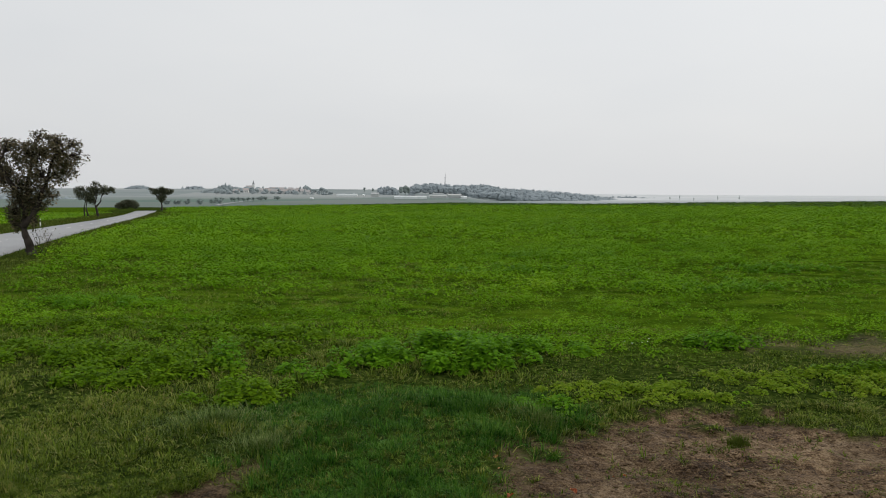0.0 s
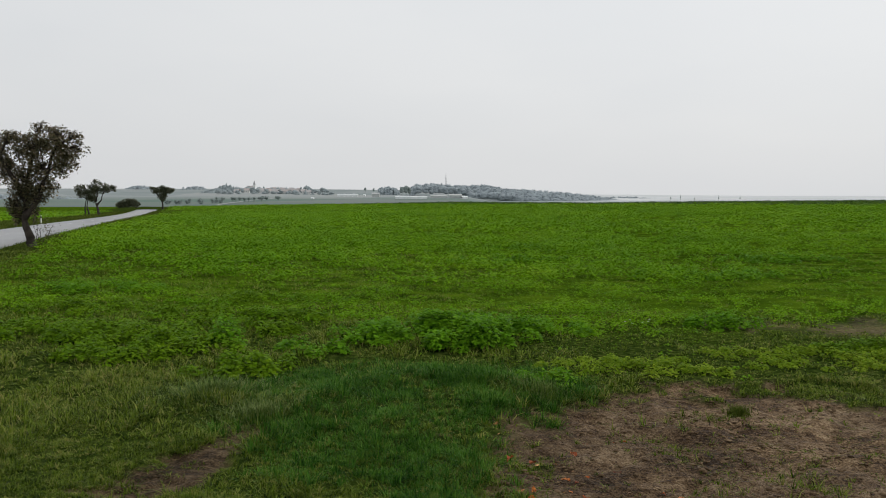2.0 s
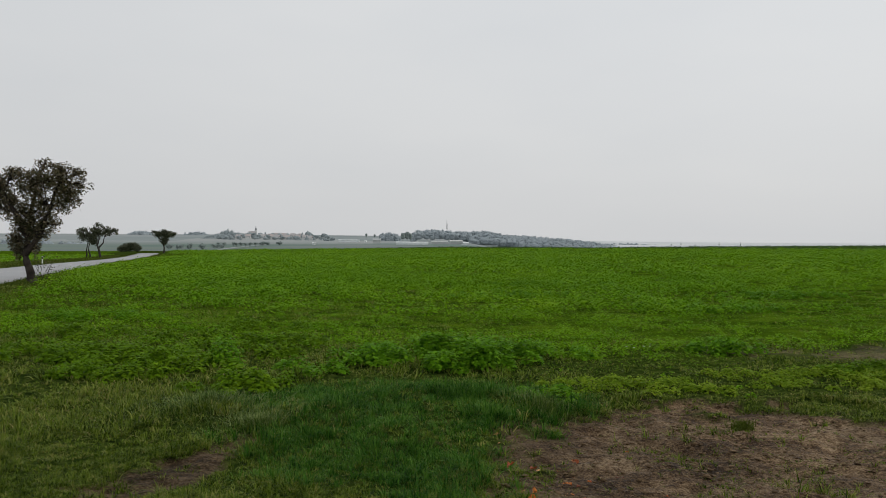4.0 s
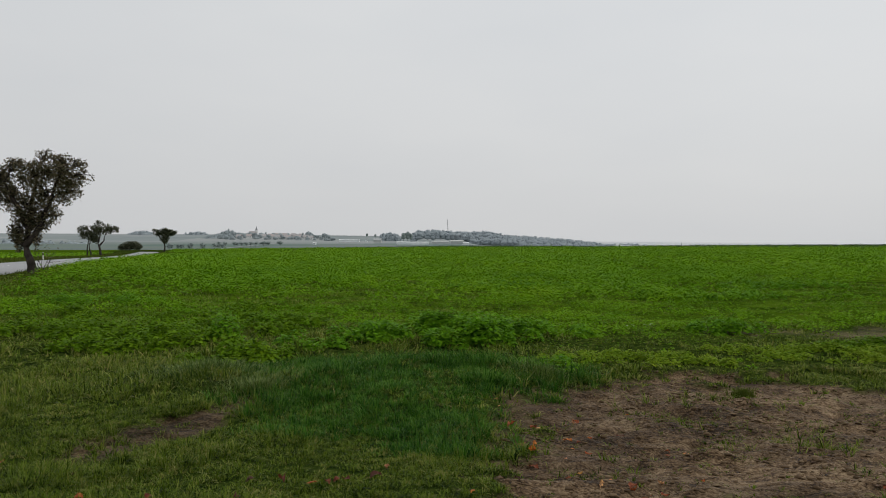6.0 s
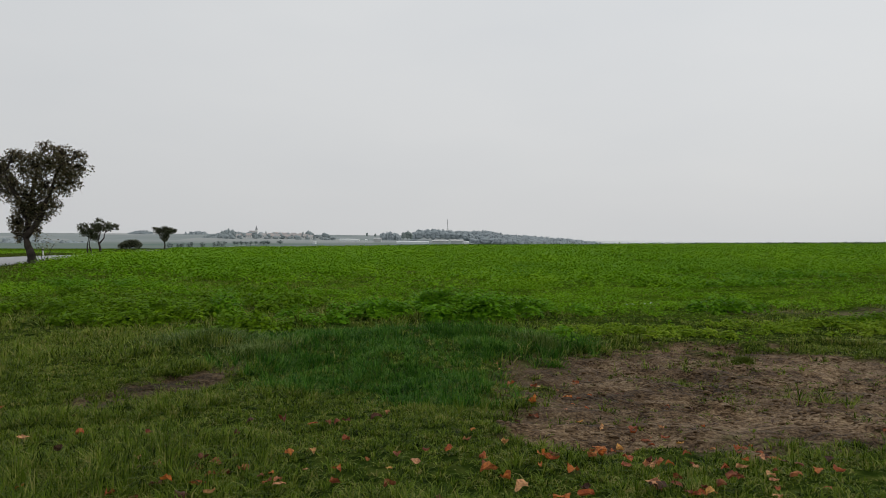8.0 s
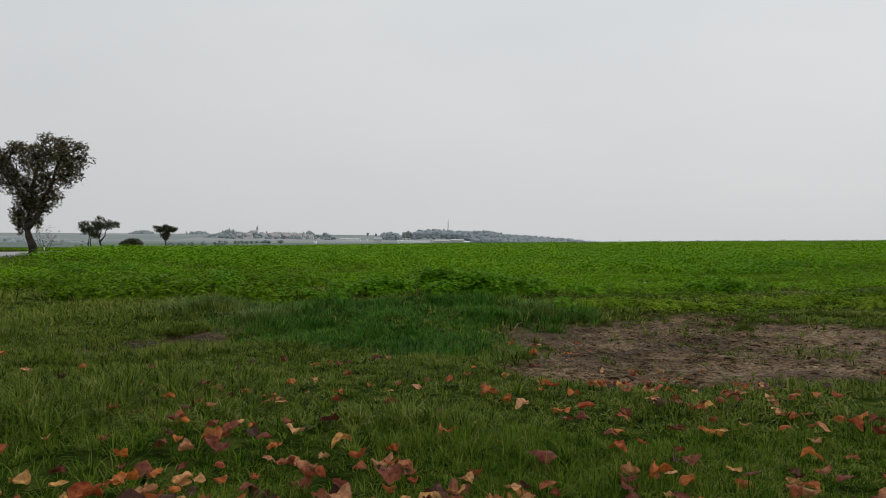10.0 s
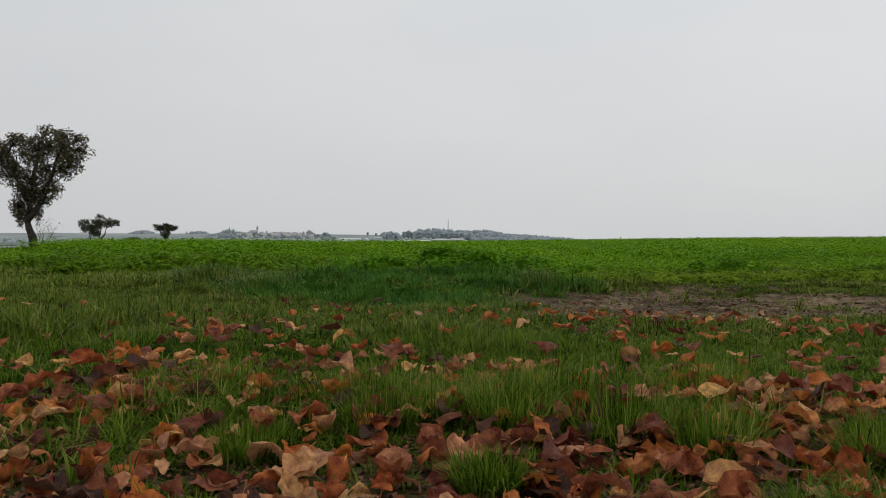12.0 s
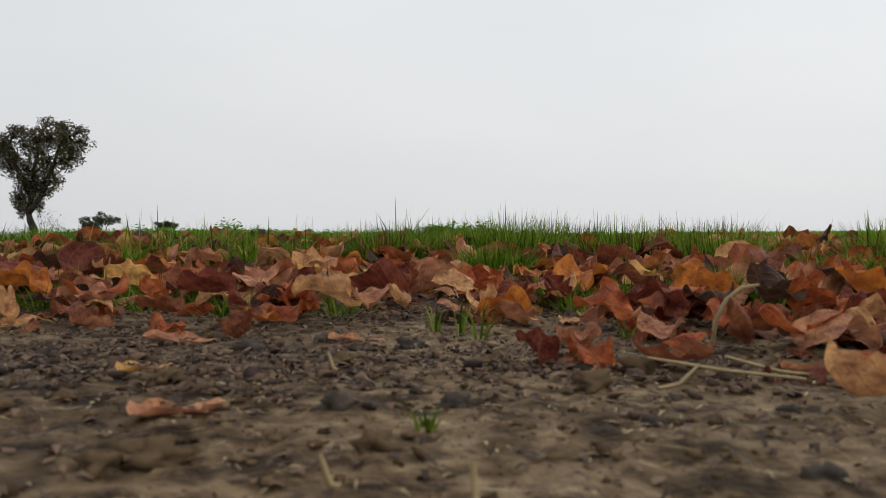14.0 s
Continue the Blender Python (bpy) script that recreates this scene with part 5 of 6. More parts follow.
def fallen_material(m, per):
    m.use_nodes = True
    n, l = m.node_tree.nodes, m.node_tree.links
    bsdf = n["Principled BSDF"]
    if per == "object":
        tint = n.new("ShaderNodeObjectInfo").outputs["Color"]
    else:
        ramp = n.new("ShaderNodeValToRGB")
        while len(ramp.color_ramp.elements) < len(TONES):
            ramp.color_ramp.elements.new(0.5)
        for i, c in enumerate(TONES.values()):
            ramp.color_ramp.elements[i].position, ramp.color_ramp.elements[i].color = sum(SHARE[:i]) + SHARE[i] / 2, (*c, 1)
        l.new(n.new("ShaderNodeNewGeometry").outputs["Random Per Island"], ramp.inputs["Fac"])
        tint = ramp.outputs["Color"]
    uv = n.new("ShaderNodeUVMap")
    uv.uv_map = "leaf"
    sep = n.new("ShaderNodeSeparateXYZ")
    l.new(uv.outputs["UV"], sep.inputs[0])

    def math_node(op, a, b=None, c=None):
        x = n.new("ShaderNodeMath")
        x.operation = op
        for i, v in enumerate((a, b, c)):
            if v is None:
                continue
            if isinstance(v, (int, float)):
                x.inputs[i].default_value = v
            else:
                l.new(v, x.inputs[i])
        return x.outputs[0]

    across = math_node("ABSOLUTE", math_node("SUBTRACT", sep.outputs["X"], 0.5))
    vein = math_node("SINE", math_node("MULTIPLY", math_node("SUBTRACT", sep.outputs["Y"], math_node("MULTIPLY", across, 0.9)), 44.0))
    vein = math_node("POWER", math_node("MAXIMUM", vein, 0.0), 14.0)
    rib = math_node("SUBTRACT", 1.0, math_node("MINIMUM", math_node("MULTIPLY", across, 34.0), 1.0))
    lines = math_node("MAXIMUM", vein, rib)
    blotch, fine = n.new("ShaderNodeTexNoise"), n.new("ShaderNodeTexNoise")
    blotch.inputs["Scale"].default_value, blotch.inputs["Detail"].default_value = 55.0, 6.0
    fine.inputs["Scale"].default_value, fine.inputs["Detail"].default_value = 160.0, 8.0
    coord = n.new("ShaderNodeTexCoord")
    l.new(coord.outputs["Object"], blotch.inputs["Vector"])
    l.new(coord.outputs["Object"], fine.inputs["Vector"])
    hsv = n.new("ShaderNodeHueSaturation")
    l.new(tint, hsv.inputs["Color"])
    l.new(math_node("MULTIPLY_ADD", blotch.outputs["Fac"], 2.5, -0.25), hsv.inputs["Value"])
    l.new(math_node("MULTIPLY_ADD", blotch.outputs["Fac"], 0.05, 0.475), hsv.inputs["Hue"])
    mix = n.new("ShaderNodeMix")
    mix.data_type = "RGBA"
    l.new(math_node("MULTIPLY", lines, 0.22), mix.inputs[0])
    l.new(hsv.outputs["Color"], mix.inputs[6])
    mix.inputs[7].default_value = (0.34, 0.20, 0.11, 1)
    l.new(mix.outputs[2], bsdf.inputs["Base Color"])
    bsdf.inputs["Roughness"].default_value, bsdf.inputs["Specular IOR Level"].default_value = 0.5, 0.14
    bump = n.new("ShaderNodeBump")
    bump.inputs["Strength"].default_value, bump.inputs["Distance"].default_value = 0.9, 0.0045
    l.new(math_node("ADD", math_node("MULTIPLY", lines, 0.2), fine.outputs["Fac"]), bump.inputs["Height"])
    l.new(bump.outputs["Normal"], bsdf.inputs["Normal"])
    tr, ms = n.new("ShaderNodeBsdfTranslucent"), n.new("ShaderNodeMixShader")
    l.new(mix.outputs[2], tr.inputs["Color"])
    ms.inputs[0].default_value = 0.22
    l.new(bsdf.outputs[0], ms.inputs[1])
    l.new(tr.outputs[0], ms.inputs[2])
    l.new(ms.outputs[0], n["Material Output"].inputs["Surface"])


fallen_material(M_FALLEN, "object")
M_FALLEN_MANY = bpy.data.materials.new("fallen_leaves")
fallen_material(M_FALLEN_MANY, "island")
LEAF_LONG = 0.073


def fallen_shape(seed, rows=10, cols=9, fold=None, curl=None, side=None):
    """A curled heart-shaped leaf about one unit long, with its stalk: vertices, quads and places on the blade."""
    r = np.random.default_rng(seed)
    T, C = np.meshgrid(np.linspace(0, 1, rows), np.linspace(-1, 1, cols), indexing="ij")
    prof = 0.46 * np.sin(np.pi * np.clip(T, 0, 1) ** 0.66) ** 0.82 + 0.010
    prof = prof * (1 + 0.02 * np.sin(T * 17 + seed) * np.abs(C) + r.uniform(-0.12, 0.12) * np.sign(C) * np.sin(T * 4))
    X, Y = C * prof, T - 0.14 * np.abs(C) ** 1.4 * np.clip(1 - T * 3.0, 0, 1)
    fold = r.uniform(-0.2, 1.2) if fold is None else fold
    curl = r.choice([-1, 1, 1]) * r.uniform(0.4, 1.8) if curl is None else curl
    side = r.choice([-1, 1, 1]) * r.uniform(0.4, 2.1) if side is None else side
    wave, ph = r.uniform(0.03, 0.07), r.uniform(0, 6, 5)
    Z = np.abs(X) * fold * 0.5 + wave * np.sin(Y * 7 + ph[0] + X * 5) + wave * np.abs(C) ** 2 * 1.6 * np.sin(Y * 14 + ph[1] + np.sign(C))
    Z = Z + 0.009 * np.abs(np.sin((Y - 0.9 * np.abs(X)) * 22)) * np.clip(np.abs(C) * 3, 0, 1)
    Z = Z + wave * 0.9 * np.sin(X * 12 + ph[2] + Y * 5)
    for _ in range(3):
        q, k = r.uniform(0, 3.14), r.uniform(7, 15)
        Z = Z + r.uniform(0.008, 0.024) * (np.abs(np.sin((X * np.cos(q) + Y * np.sin(q)) * k + r.uniform(0, 6))) - 0.6)
    Z = Z + r.uniform(-0.02, 0.16) * np.abs(C) ** 4
    ang = curl * (Y - 0.45) * (1 + 0.35 * np.sin(ph[3] + X * 3))
    Yn, Zn = np.sin(ang) / curl + 0.45 - Z * np.sin(ang), Z * np.cos(ang) + (1 - np.cos(ang)) / curl
    ang2 = side * X * (1 + 0.4 * np.sin(ph[4] + Y * 4))
    Xn, Zn = np.sin(ang2) / side - Zn * np.sin(ang2) * 0.6, Zn * np.cos(ang2) + (1 - np.cos(ang2)) / side
    v = np.stack([Xn, Yn - 0.45, Zn], -1).reshape(-1, 3)
    uv = np.stack([0.5 + X, Y], -1).reshape(-1, 2)
    i = (np.arange(rows - 1)[:, None] * cols + np.arange(cols - 1)[None]).ravel()
    f = np.stack([i, i + 1, i + cols + 1, i + cols], -1)
    root, stalk = v[cols // 2].copy(), []
    for k, s in enumerate((0.0, 0.2, 0.42)):
        stalk += [root + (-0.014, -s, 0.05 * k), root + (0.014, -s, 0.05 * k)]
    b = len(v)
    f = np.concatenate([f, [(b, b + 1, b + 3, b + 2), (b + 2, b + 3, b + 5, b + 4)]])
    v = np.concatenate([v, stalk])
    uv = np.concatenate([uv, np.tile([[0.5, 0.0]], (6, 1))])
    v[:, 2] -= v[:, 2].min()
    return v, f, uv


SHAPES = [fallen_shape(100 + k, 9, 7) for k in range(26)]
SMALL = [fallen_shape(100 + k, 6, 5) for k in range(26)]
LEAF_MESHES = [mesh_from("fallen_leaf", v * LEAF_LONG, f, M_FALLEN, smooth=True, uv=uv) for v, f, uv in (fallen_shape(100 + k, 19, 15) for k in range(26))]
flat_v, flat_f, flat_uv = fallen_shape(7, 12, 11, 0.05, 0.12, 0.15)
FLAT_LEAF = mesh_from("fallen_leaf", flat_v * (LEAF_LONG, LEAF_LONG, 0.35 * LEAF_LONG), flat_f, M_FALLEN, True, uv=flat_uv)
ROLLED = mesh_from("fallen_leaf", fallen_shape(8, 12, 11, 0.8, 1.2, 3.4)[0] * LEAF_LONG, fallen_shape(8, 12, 11, 0.8, 1.2, 3.4)[1], M_FALLEN, True, uv=fallen_shape(8, 12, 11, 0.8, 1.2, 3.4)[2])


def leaf_pose(x, y, z, size, turn, tip, roll):
    return Matrix.Translation((x, y, z)) @ Euler((tip, roll, turn)).to_matrix().to_4x4() @ Matrix.Scale(size, 4)


def lay_leaf(mesh, tone, m, words=""):
    ob = tagged(new("fallen_leaf", mesh), words or f"dry curled {WORDS[tone]} autumn leaf lying on the ground", "leaf", "fallen leaves")
    ob.matrix_world, ob.color = m, (*TONES[tone], 1)
    return ob


WORDS = {"dark": "blackish brown", "maroon": "dark maroon", "brown": "brown", "rust": "rust-red", "orange": "orange", "pink": "pinkish brown", "tan": "pale tan", "yellow": "yellowish"}
# leaves that stand out: x, y, size, turn, tip (degrees)
FRONT = {"yellow": [(-0.396, 0.985, 1.01, 25, 52), (-0.178, 0.47, 0.75, 75, 4), (0.395, 0.95, 0.7, 40, 17)],
         "orange": [(-0.019, 1.07, 0.88, -10, 59), (0.40, 0.74, 1.32, 60, 34), (-0.46, 0.84, 1.06, 80, 10)],
         "maroon": [(0.02, 1.24, 0.84, 10, 55), (-0.165, 0.98, 0.88, -30, 51), (-0.22, 0.74, 0.97, 95, 17), (0.12, 0.80, 0.79, 20, 63), (0.064, 0.50, 0.50, 40, 30)],
         "tan": [(-0.032, 0.685, 0.75, 160, 21), (0.014, 0.87, 0.79, 20, 46), (-0.105, 0.70, 0.97, 80, 10), (0.205, 0.37, 0.84, 60, 21)]}
BACK = {"rust": [(0.141, 0.63, 0.84, -40, 38), (-0.30, 0.80, 0.79, 30, 25), (0.34, 1.02, 0.79, 10, 51), (-0.08, 1.30, 0.88, 0, 51)],
        "pink": [(0.171, 0.60, 0.88, 70, 11), (0.235, 0.47, 1.1, 95, 6), (-0.063, 0.60, 0.75, 40, 5), (-0.20, 0.60, 0.79, 20, 6), (-0.121, 0.36, 0.88, 70, 0)],
        "brown": [(0.212, 0.53, 1.01, 150, 59), (0.47, 1.12, 1.14, -20, 42), (0.45, 0.62, 0.88, 40, 34)],
        "dark": [(0.33, 0.76, 1.14, 30, 59), (-0.39, 0.78, 1.1, 100, 8), (0.42, 0.80, 0.88, 70, 25), (0.30, 0.70, 0.97, 100, 42)]}
for table in (FRONT, BACK):
    for tone, rows in table.items():
        for k, (x, y, size, turn, tip) in enumerate(rows):
            tip = min(tip, 30 if y < 0.85 else 45)
            mesh = FLAT_LEAF if tip < 9 else ROLLED if (tone, k) in (("brown", 0), ("tan", 0)) else LEAF_MESHES[(len(tone) * 5 + k * 3) % len(LEAF_MESHES)]
            lift = 0.0 if tip < 9 else 0.4 * LEAF_LONG * size * math.sin(radians(tip)) * 0.75
            lay_leaf(mesh, tone, leaf_pose(x, y, float(height(x, y)) + lift + (0.016 if y > 0.6 else 0), size * 0.72, radians(turn), radians(tip), 0.15))


def litter(x, y):
    """How thickly leaves lie, per square metre."""
    edge = 0.60 - 0.20 * smooth_step(0.08, 0.4, x / np.maximum(y, 0.3)) + 0.05 * np.sin(x * 9)
    d = 640 * smooth_step(edge, edge + 0.16, y) * smooth_step(1.55, 0.9, y) * (1 - 0.45 * smooth_step(0.05, 0.22, x / np.maximum(y, 0.3)) * smooth_step(0.82, 1.0, y))
    d = d + 520 * smooth_step(0.08, 0.22, x / np.maximum(y, 0.3)) * smooth_step(0.40, 0.50, y) * smooth_step(0.85, 0.6, y)
    d = d + 170 * np.exp(-((x + 0.65) / 0.4) ** 2 - ((y - 1.95) / 0.35) ** 2) + 90 * np.exp(-((x - 0.95) / 0.35) ** 2 - ((y - 2.1) / 0.35) ** 2)
    d = d + 75 * np.exp(-((x + 0.75) / 0.5) ** 2 - ((y - 2.5) / 0.55) ** 2)
    clump = 0.12 + 1.8 * smooth_step(0.40, 0.60, fractal(x * 1.8, y * 1.8, 91, 3))
    d = d + 175 * clump * smooth_step(0.7, 1.1, y) * smooth_step(2.8, 1.5, y)
    d = d + 3 * smooth_step(4.8, 5.6, y) * smooth_step(9.6, 8.6, y) * smooth_step(0.2, 0.8, x) * smooth_step(3.0, 1.8, x) * smooth_step(0.42, 0.6, fractal(x * 1.2, y * 1.2, 93, 3)) * 3
    return d * smooth_step(2.8, 1.5, np.abs(x) + 1.2 * (fractal(x * 1.5, y * 1.5, 99, 3) - 0.5)) + 20 * clump * smooth_step(1.5, 2.4, y) * smooth_step(6.4, 2.9, y) * (0.55 + 0.9 * smooth_step(0, 2, x))


lx, ly = rng.uniform(-6.5, 6.5, 170000), rng.uniform(0.4, 9.6, 170000)
ok = (rng.random(len(lx)) < litter(lx, ly) * 13.0 * 9.2 / 170000) & (np.abs(lx) < np.maximum(0.62 * ly + 0.3, 2.9))
for table in (FRONT, BACK):
    for rows in table.values():
        for x, y, *_ in rows:
            ok &= np.hypot((lx - x) * 1.0, (ly - y + 0.02) * 0.6) > 0.030
order = np.argsort(ly[ok])
lx, ly = lx[ok][order], ly[ok][order]
pile = smooth_step(0.52, 0.85, ly) * smooth_step(2.2, 1.1, ly)
lz = height(lx, ly) + 0.003 + rng.random(len(lx)) ** 1.4 * (0.004 + 0.012 * pile) + (0.026 * smooth_step(1.1, 1.9, ly) + 0.034 * smooth_step(1.4, 2.6, ly) * rng.random(len(lx))) * (1 - bare(lx, ly) * smooth_step(3, 4, ly))
tone_names = list(TONES)
DARK_SHARE = [0.22, 0.24, 0.24, 0.14, 0.03, 0.10, 0.03, 0.0]  # darker tone mix for leaves at the near right
many_v, many_f, many_uv, base_i, singles = [], [], [], 0, 0
for i in range(len(lx)):
    steep = 0.16 + 0.22 * smooth_step(0.7, 1.1, ly[i]) * pile[i]
    m = leaf_pose(lx[i], ly[i], lz[i], rng.uniform(0.5, 1.1) * (0.64 + 0.36 * smooth_step(0.6, 1.1, ly[i])), rng.uniform(0, 6.28), rng.normal(0, steep), rng.normal(0, steep))
    k = int(rng.integers(len(SHAPES)))
    if rng.random() < 0.4:
        m = m @ Matrix.Translation((0, 0, 0.012)) @ Matrix.Rotation(math.pi, 4, "Y")
    tone = tone_names[int(rng.choice(8, p=DARK_SHARE if lx[i] > 0.24 * ly[i] and ly[i] < 0.95 else SHARE))]
    if singles < 265 and abs(lx[i]) < 0.62 * ly[i] + 0.05:
        singles += 1
        lay_leaf(LEAF_MESHES[k], tone, m)
    else:
        v, f, uv = (SHAPES if ly[i] < 3.2 and abs(lx[i]) < 0.62 * ly[i] + 0.15 else SMALL)[k]
        many_v.append((np.c_[v * LEAF_LONG, np.ones(len(v))] @ np.array(m).T)[:, :3])
        many_f.append(f + base_i)
        many_uv.append(uv)
        base_i += len(v)
tagged(new("fallen_leaves", mesh_from("fallen_leaves", np.concatenate(many_v), np.concatenate(many_f), M_FALLEN_MANY, smooth=True, uv=np.concatenate(many_uv))),
       "scattered brown and rust autumn leaves on grass", "leaves", kind="stuff")

# ---- pebbles, clods, straw and crumbs on the bare soil ----
M_STONE = material("pebble", [(0.032, 0.027, 0.022), (0.075, 0.060, 0.047), (0.15, 0.118, 0.088)], 3.0, 0.7, 0.5, 300.0, "object", 0.5, bump_distance=0.002, spec=0.08)
M_CLOD = material("soil_clod", [(0.034, 0.020, 0.011), (0.105, 0.067, 0.036), (0.20, 0.137, 0.080)], 60.0, 0.85, 0.6, 200.0, "island", 0.5, bump_distance=0.003, spec=0.05)
M_LUMP = material("trodden_soil_lumps", [(0.050, 0.031, 0.017), (0.125, 0.083, 0.047), (0.225, 0.160, 0.096)], 3.0, 0.75, 0.5, 90.0, "island", 0.4, bump_distance=0.004, spec=0.06)
M_STRAW = material("straw", [(0.11, 0.075, 0.035), (0.26, 0.19, 0.09), (0.42, 0.33, 0.18)], 60.0, 0.7, 0.0, 200.0, "island", 0.7)
M_SCRAP = material("leaf_scrap", [(0.030, 0.014, 0.009), (0.095, 0.038, 0.021), (0.19, 0.085, 0.047)], 60.0, 0.8, 0.0, 200.0, "island", 0.8)
M_CRUMB = material("leaf_crumb", [(0.03, 0.018, 0.013), (0.08, 0.045, 0.028), (0.16, 0.10, 0.06)], 60.0, 0.8, 0.0, 200.0, "island", 0.8)


def lump(seed, rough=0.22, flat=0.65, fine=2):
    """An uneven stone of unit width."""
    bm = bmesh.new()
    bmesh.ops.create_icosphere(bm, subdivisions=fine, radius=0.5)
    for vert in bm.verts:
        w = noise.noise(vert.co * 2.3 + Vector((seed * 3.1, seed, 0))) + 0.5 * noise.noise(vert.co * 5.5 + Vector((0, seed * 2.0, seed))) + 0.3 * noise.noise(vert.co * 12.0 + Vector((seed, 0, seed)))
        vert.co *= 1 + rough * w * 1.6
        vert.co.z *= flat
    v = np.array([tuple(vert.co) for vert in bm.verts])
    f = np.array([[q.index for q in face.verts] for face in bm.faces])
    bm.free()
    return v, f


PEBBLES = [mesh_from("pebble", *lump(60 + k, 0.5, 0.6, 3), M_STONE, smooth=True) for k in range(8)]
CLODS = [mesh_from("soil_clod", *lump(20 + k, 0.9, 0.55, 3), M_CLOD, smooth=True) for k in range(4)]
# x, y, width
for x, y, w in ((-0.268, 0.54, 0.0165), (-0.133, 0.55, 0.020), (0.012, 0.385, 0.018), (-0.046, 0.375, 0.020), (-0.10, 0.545, 0.016), (0.14, 0.262, 0.016),
                (-0.018, 0.56, 0.020), (0.035, 0.22, 0.012), (-0.085, 0.60, 0.014), (0.17, 0.36, 0.012), (0.10, 0.34, 0.010), (0.125, 0.39, 0.009)):
    ob = tagged(new("pebble", PEBBLES[int(rng.integers(8))]), "small dark grey pebble half sunk in soil", "pebble", "pebbles on the soil")
    ob.matrix_world = Matrix.Translation(on_land(x, y, w * 0.02)) @ pose(0, 0, 0, 0, 0, rng.uniform(0, 360)) @ Matrix.Scale(w, 4)
for x, y, w in ((-0.10, 0.285, 0.022), (-0.115, 0.275, 0.014), (-0.15, 0.43, 0.018), (0.09, 0.42, 0.018), (-0.02, 0.30, 0.016), (0.13, 0.47, 0.02), (-0.21, 0.36, 0.018), (0.04, 0.50, 0.016), (-0.06, 0.50, 0.0165)):
    ob = tagged(new("soil_clod", CLODS[int(rng.integers(4))]), "dark crumbly clod of damp soil", "clod", "soil clods")
    ob.matrix_world = Matrix.Translation(on_land(x, y, w * 0.05)) @ pose(0, 0, 0, 0, 0, rng.uniform(0, 360)) @ Matrix.Scale(w, 4)


def strew(name, shapes, x, y, size, mat, label, category, sink=0.15):
    vs, fs, b = [], [], 0
    z = height(x, y)
    for i in range(len(x)):
        v, f = shapes[i % len(shapes)]
        c, s = math.cos(i * 2.4), math.sin(i * 2.4)
        p = v * size[i]
        vs.append(np.stack([x[i] + p[:, 0] * c - p[:, 1] * s, y[i] + p[:, 0] * s + p[:, 1] * c, z[i] + p[:, 2] + size[i] * sink], -1))
        fs.append(f + b)
        b += len(v)
    return tagged(new(name, mesh_from(name, np.concatenate(vs), np.concatenate(fs), mat, smooth=True)), label, category, kind="stuff")


def slivers(name, x, y, long, wide, mat, label, category):
    """Flat bent slips lying on the soil."""
    n = len(x)
    a, z = rng.uniform(0, 2 * np.pi, n), height(x, y)
    rows = []
    for s, up, full in ((-0.5, 0.0, 0.25), (0.0, 0.25, 1.0), (0.5, 0.05, 0.15)):
        lift = 0.0012 + up * wide * rng.uniform(0, 3, n)
        for e in (-0.5, 0.5):
            rows.append(np.stack([x + np.cos(a) * long * s - np.sin(a) * wide * e * full, y + np.sin(a) * long * s + np.cos(a) * wide * e * full, z + lift + np.abs(e) * 0.0006], -1))
    v = np.stack(rows, 1)
    f = (np.arange(n)[:, None, None] * 6 + np.array([(0, 1, 3, 2), (2, 3, 5, 4)])[None]).reshape(-1, 4)
    return tagged(new(name, mesh_from(name, v.reshape(-1, 3), f, mat)), label, category, kind="stuff")


cx, cy = scatter(0.15, 0.95, 6500, 0.66, 0.12)
strew("soil_crumbs", [lump(40 + k, 0.9, 0.45, 1) for k in range(6)], cx, cy, 0.0012 + 0.0065 * rng.random(6500) ** 4.0, M_CLOD, "crumbs and small clods of dark damp soil", "soil")
cx, cy = rng.uniform(-0.2, 7.0, 5000), rng.uniform(4.4, 11.0, 5000)
edge = bare(cx, cy)
# litter; its dense rim also stands for the shadow line between turf and soil
ok = (edge > 0.12) & (rng.random(5000) < 0.06 + 0.7 * smooth_step(0.12, 0.3, edge) * smooth_step(0.85, 0.6, edge) + 0.5 * smooth_step(0.45, 0.62, fractal(cx * 0.9 + 3, cy * 0.9, 97, 3)))
slivers("leaf_crumbs", cx[ok], cy[ok], rng.uniform(0.02, 0.08, ok.sum()), rng.uniform(0.008, 0.03, ok.sum()), M_CRUMB, "trodden dark leaf litter on bare soil", "leaf litter")
cx, cy = rng.uniform(0.3, 8.0, 15000), rng.uniform(4.4, 11.0, 15000)
ok = (bare(cx, cy) > 0.3) & (np.abs(cx) < 0.66 * cy) & (rng.random(15000) < 0.15 + 1.1 * smooth_step(0.42, 0.58, fractal(cx * 1.4, cy * 1.8, 95, 3)))
strew("soil_lumps", [lump(50 + k, 0.6, 0.42, 1) for k in range(6)], cx[ok], cy[ok], 0.012 + 0.055 * rng.random(ok.sum()) ** 3.0, M_LUMP, "trodden lumps and crumbs of damp brown soil", "soil", 0.02)


cx, cy = scatter(0.12, 0.85, 2600, 0.66, 0.1)
slivers("straw_bits", cx, cy, rng.uniform(0.002, 0.013, 2600), rng.uniform(0.0006, 0.0018, 2600), M_STRAW, "short bits of pale straw on damp soil", "straw")
cx, cy = scatter(0.15, 1.0, 6500, 0.66, 0.1)
slivers("leaf_crumbs", cx, cy, rng.uniform(0.002, 0.011, 6500), rng.uniform(0.0015, 0.005, 6500), M_CRUMB, "broken brown leaf crumbs on damp soil", "leaf litter")
cx, cy = scatter(0.72, 1.9, 9000, 0.66, 0.1)
ok = rng.random(9000) < smooth_step(0.74, 0.95, cy)
cx, cy = cx[ok], cy[ok]
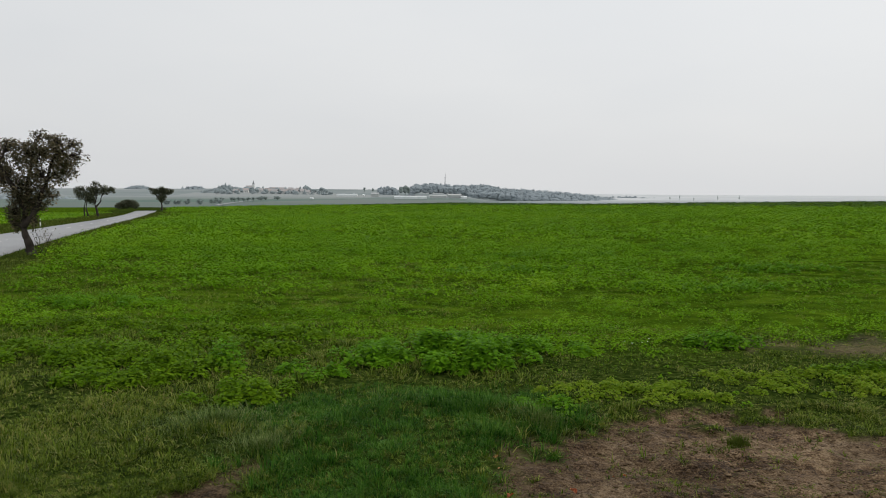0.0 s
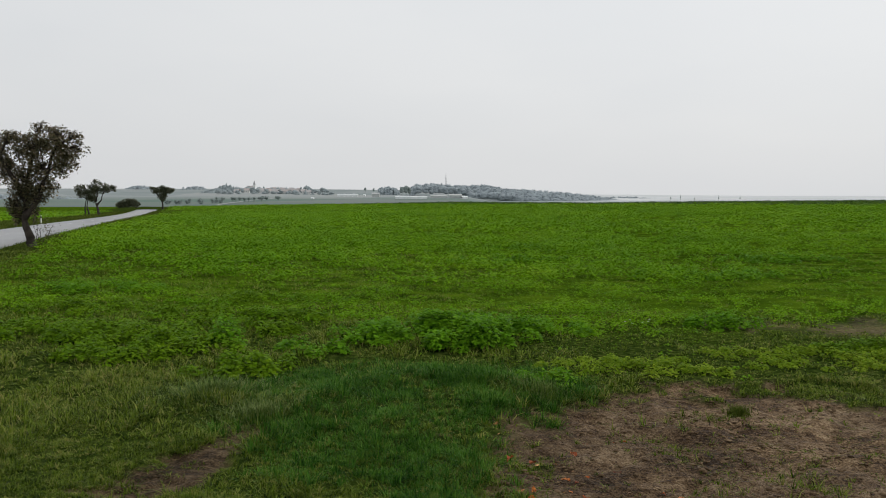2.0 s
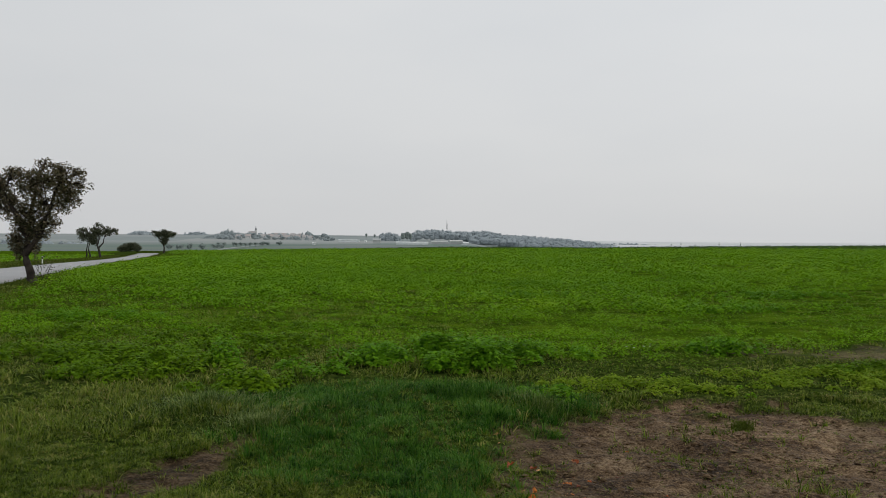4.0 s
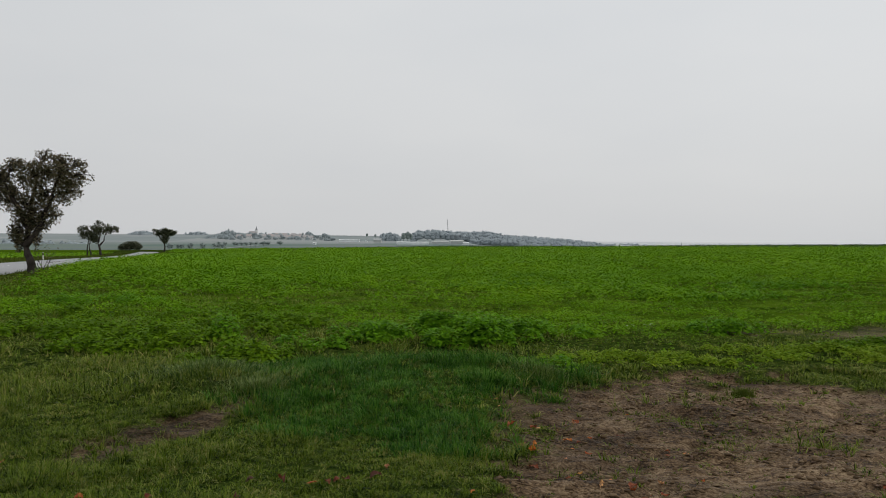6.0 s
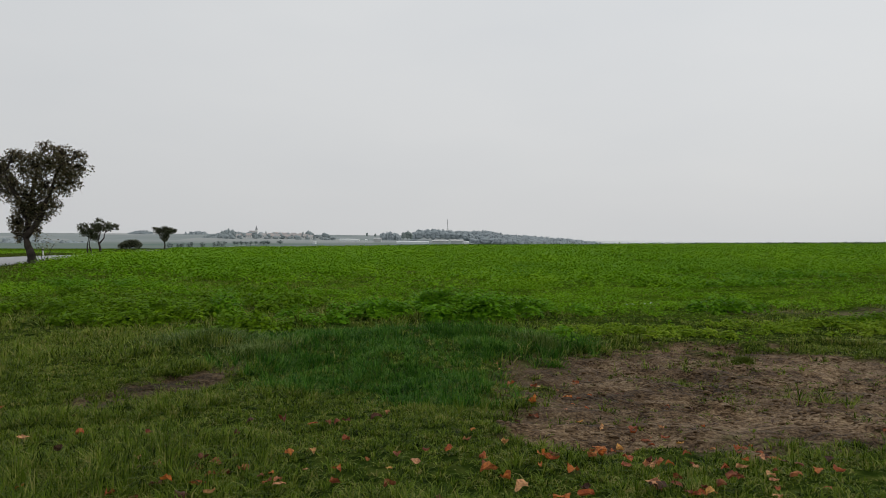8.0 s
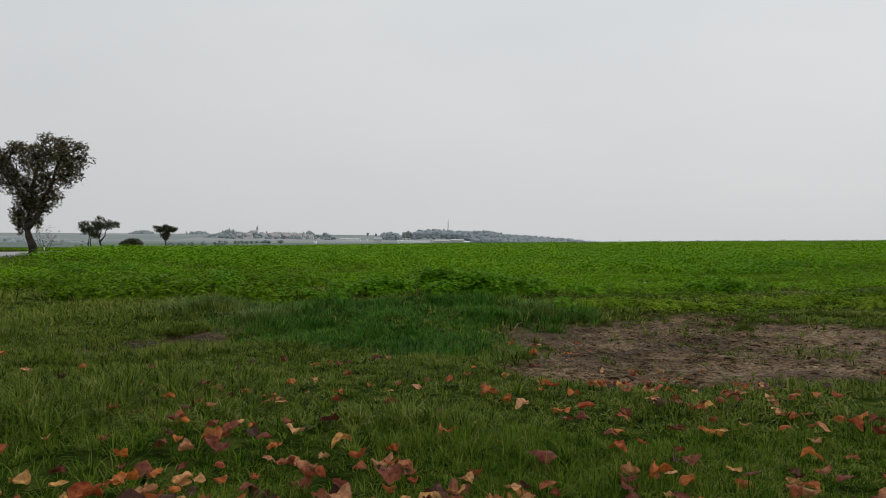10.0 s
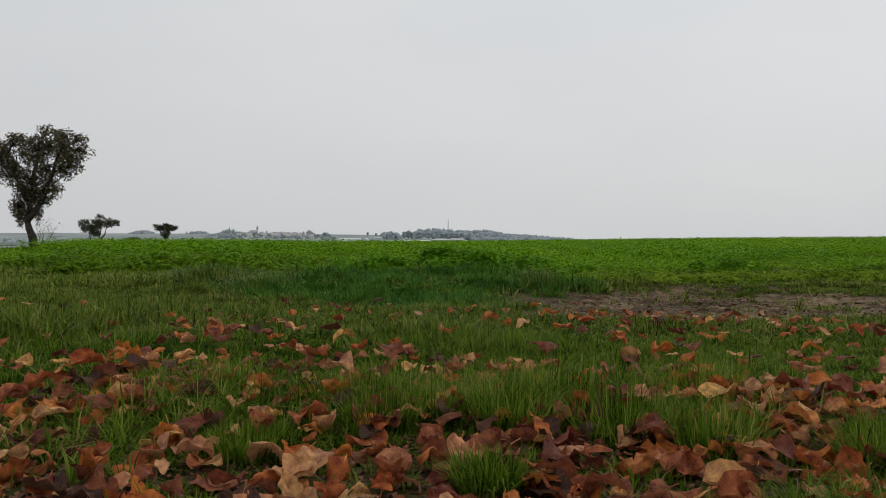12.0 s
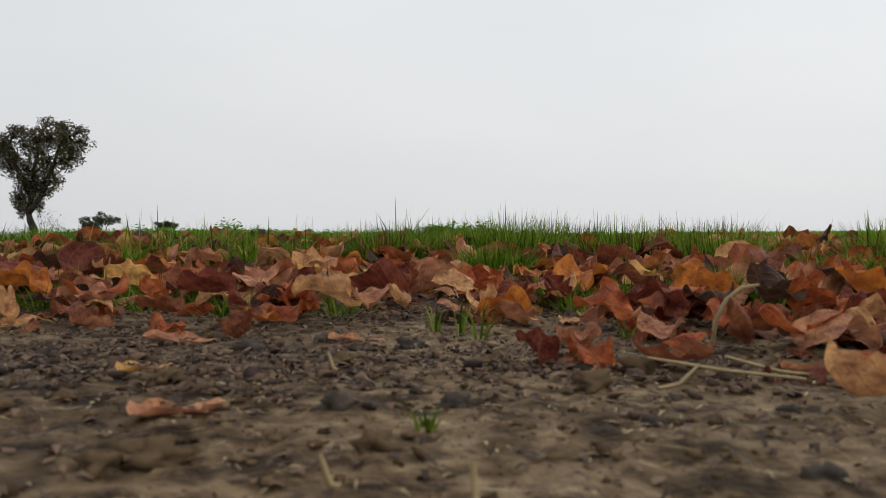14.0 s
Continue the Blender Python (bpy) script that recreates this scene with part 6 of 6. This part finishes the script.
slivers("leaf_crumbs", cx, cy, rng.uniform(0.006, 0.034, len(cx)), rng.uniform(0.003, 0.014, len(cx)), M_SCRAP, "torn rotting leaf scraps below the fallen leaves", "leaf litter")
cx, cy = rng.uniform(-0.42, 0.2, 1800), rng.normal(0.50, 0.05, 1800)
slivers("leaf_crumbs", cx, cy, rng.uniform(0.002, 0.012, 1800), rng.uniform(0.0015, 0.005, 1800), M_CRUMB, "dark band of leaf crumbs along the litter", "leaf litter")
cx, cy = rng.uniform(-0.42, 0.2, 700), rng.normal(0.49, 0.05, 700)
strew("soil_crumbs", [lump(70 + k, 0.7, 0.6, 1) for k in range(6)], cx, cy, 0.002 + 0.010 * rng.random(700) ** 2.5, M_CRUMB, "dark crumbs of rotted leaves and soil", "soil")
for x, y, long, turn in ((0.165, 0.43, 0.085, 82), (0.13, 0.40, 0.03, -60), (0.20, 0.44, 0.06, 75), (-0.028, 0.245, 0.008, 70), (0.018, 0.235, 0.009, 5), (-0.06, 0.47, 0.012, 40)):
    pts = [Vector((0, -long / 2, 0)), Vector((0.02 * long, 0, 0.04 * long)), Vector((0, long / 2, 0.01))]
    ob = tagged(new("straw", joined("straw", [tube(pts, [0.0011, 0.0012, 0.0009], 6)], M_STRAW)), "dry pale straw stalk on damp soil", "straw", "straw stalks")
    ob.matrix_world = Matrix.Translation(on_land(x, y, 0.0035)) @ pose(0, 0, 0, 0, 0, turn)
arch = [Vector((0.0, 0, 0)), Vector((0.002, 0, 0.018)), Vector((0.010, 0, 0.034)), Vector((0.022, 0.002, 0.043)), Vector((0.036, 0.004, 0.045))]
stalk = tagged(new("leaf_stalk", joined("leaf_stalk", [tube(arch, [0.0016, 0.0020, 0.0019, 0.0017, 0.0012], 7)], M_STRAW)), "thick pale dry leaf stalk arching over a brown leaf", "leaf stalk")
stalk.location = on_land(0.208, 0.575, 0.0)
# seedlings on the soil
for x, y, tall in ((0.0, 0.335, 0.013), (0.035, 0.60, 0.045), (0.155, 0.62, 0.02), (0.02, 0.63, 0.04), (0.0, 0.66, 0.03)):
    k = 9
    a = rng.uniform(0, 2 * np.pi, k)
    ob = blades("grass_seedling", x + 0.004 * np.cos(a), y + 0.004 * np.sin(a), tall * rng.uniform(0.7, 1.2, k), np.full(k, 0.0022), a, rng.uniform(0.2, 0.9, k), M_GRASS,
                "tiny bright green grass seedling in bare soil", "grass", 3, 0.001)
    ob["kind"] = "thing"
# small white flowers in the grass before the crop
for x, y in ((3.55, 14.9), (3.72, 15.2), (3.95, 14.7), (4.05, 15.0), (3.80, 14.55), (3.62, 14.6)):
    tall = rng.uniform(0.16, 0.24)
    flower = thing("flower", "small white flower on a thin green stem", "flower", "white flowers", at=on_land(x, y))
    part("stem", joined("stem", [tube([(0, 0, 0), (0.004, 0, tall * 0.5), (0.01, 0, tall)], [0.003, 0.0025, 0.002], 5)], M_LUSH), flower)
    v, f = leaf_cloud(np.full(8, 0.01), np.zeros(8), np.full(8, tall), np.full(8, 0.022), PLAIN, np.arange(8) * math.pi / 4, np.full(8, 0.25), flat=True)
    part("petals", mesh_from("petals", v, f, M_LINE), flower, "white petals")
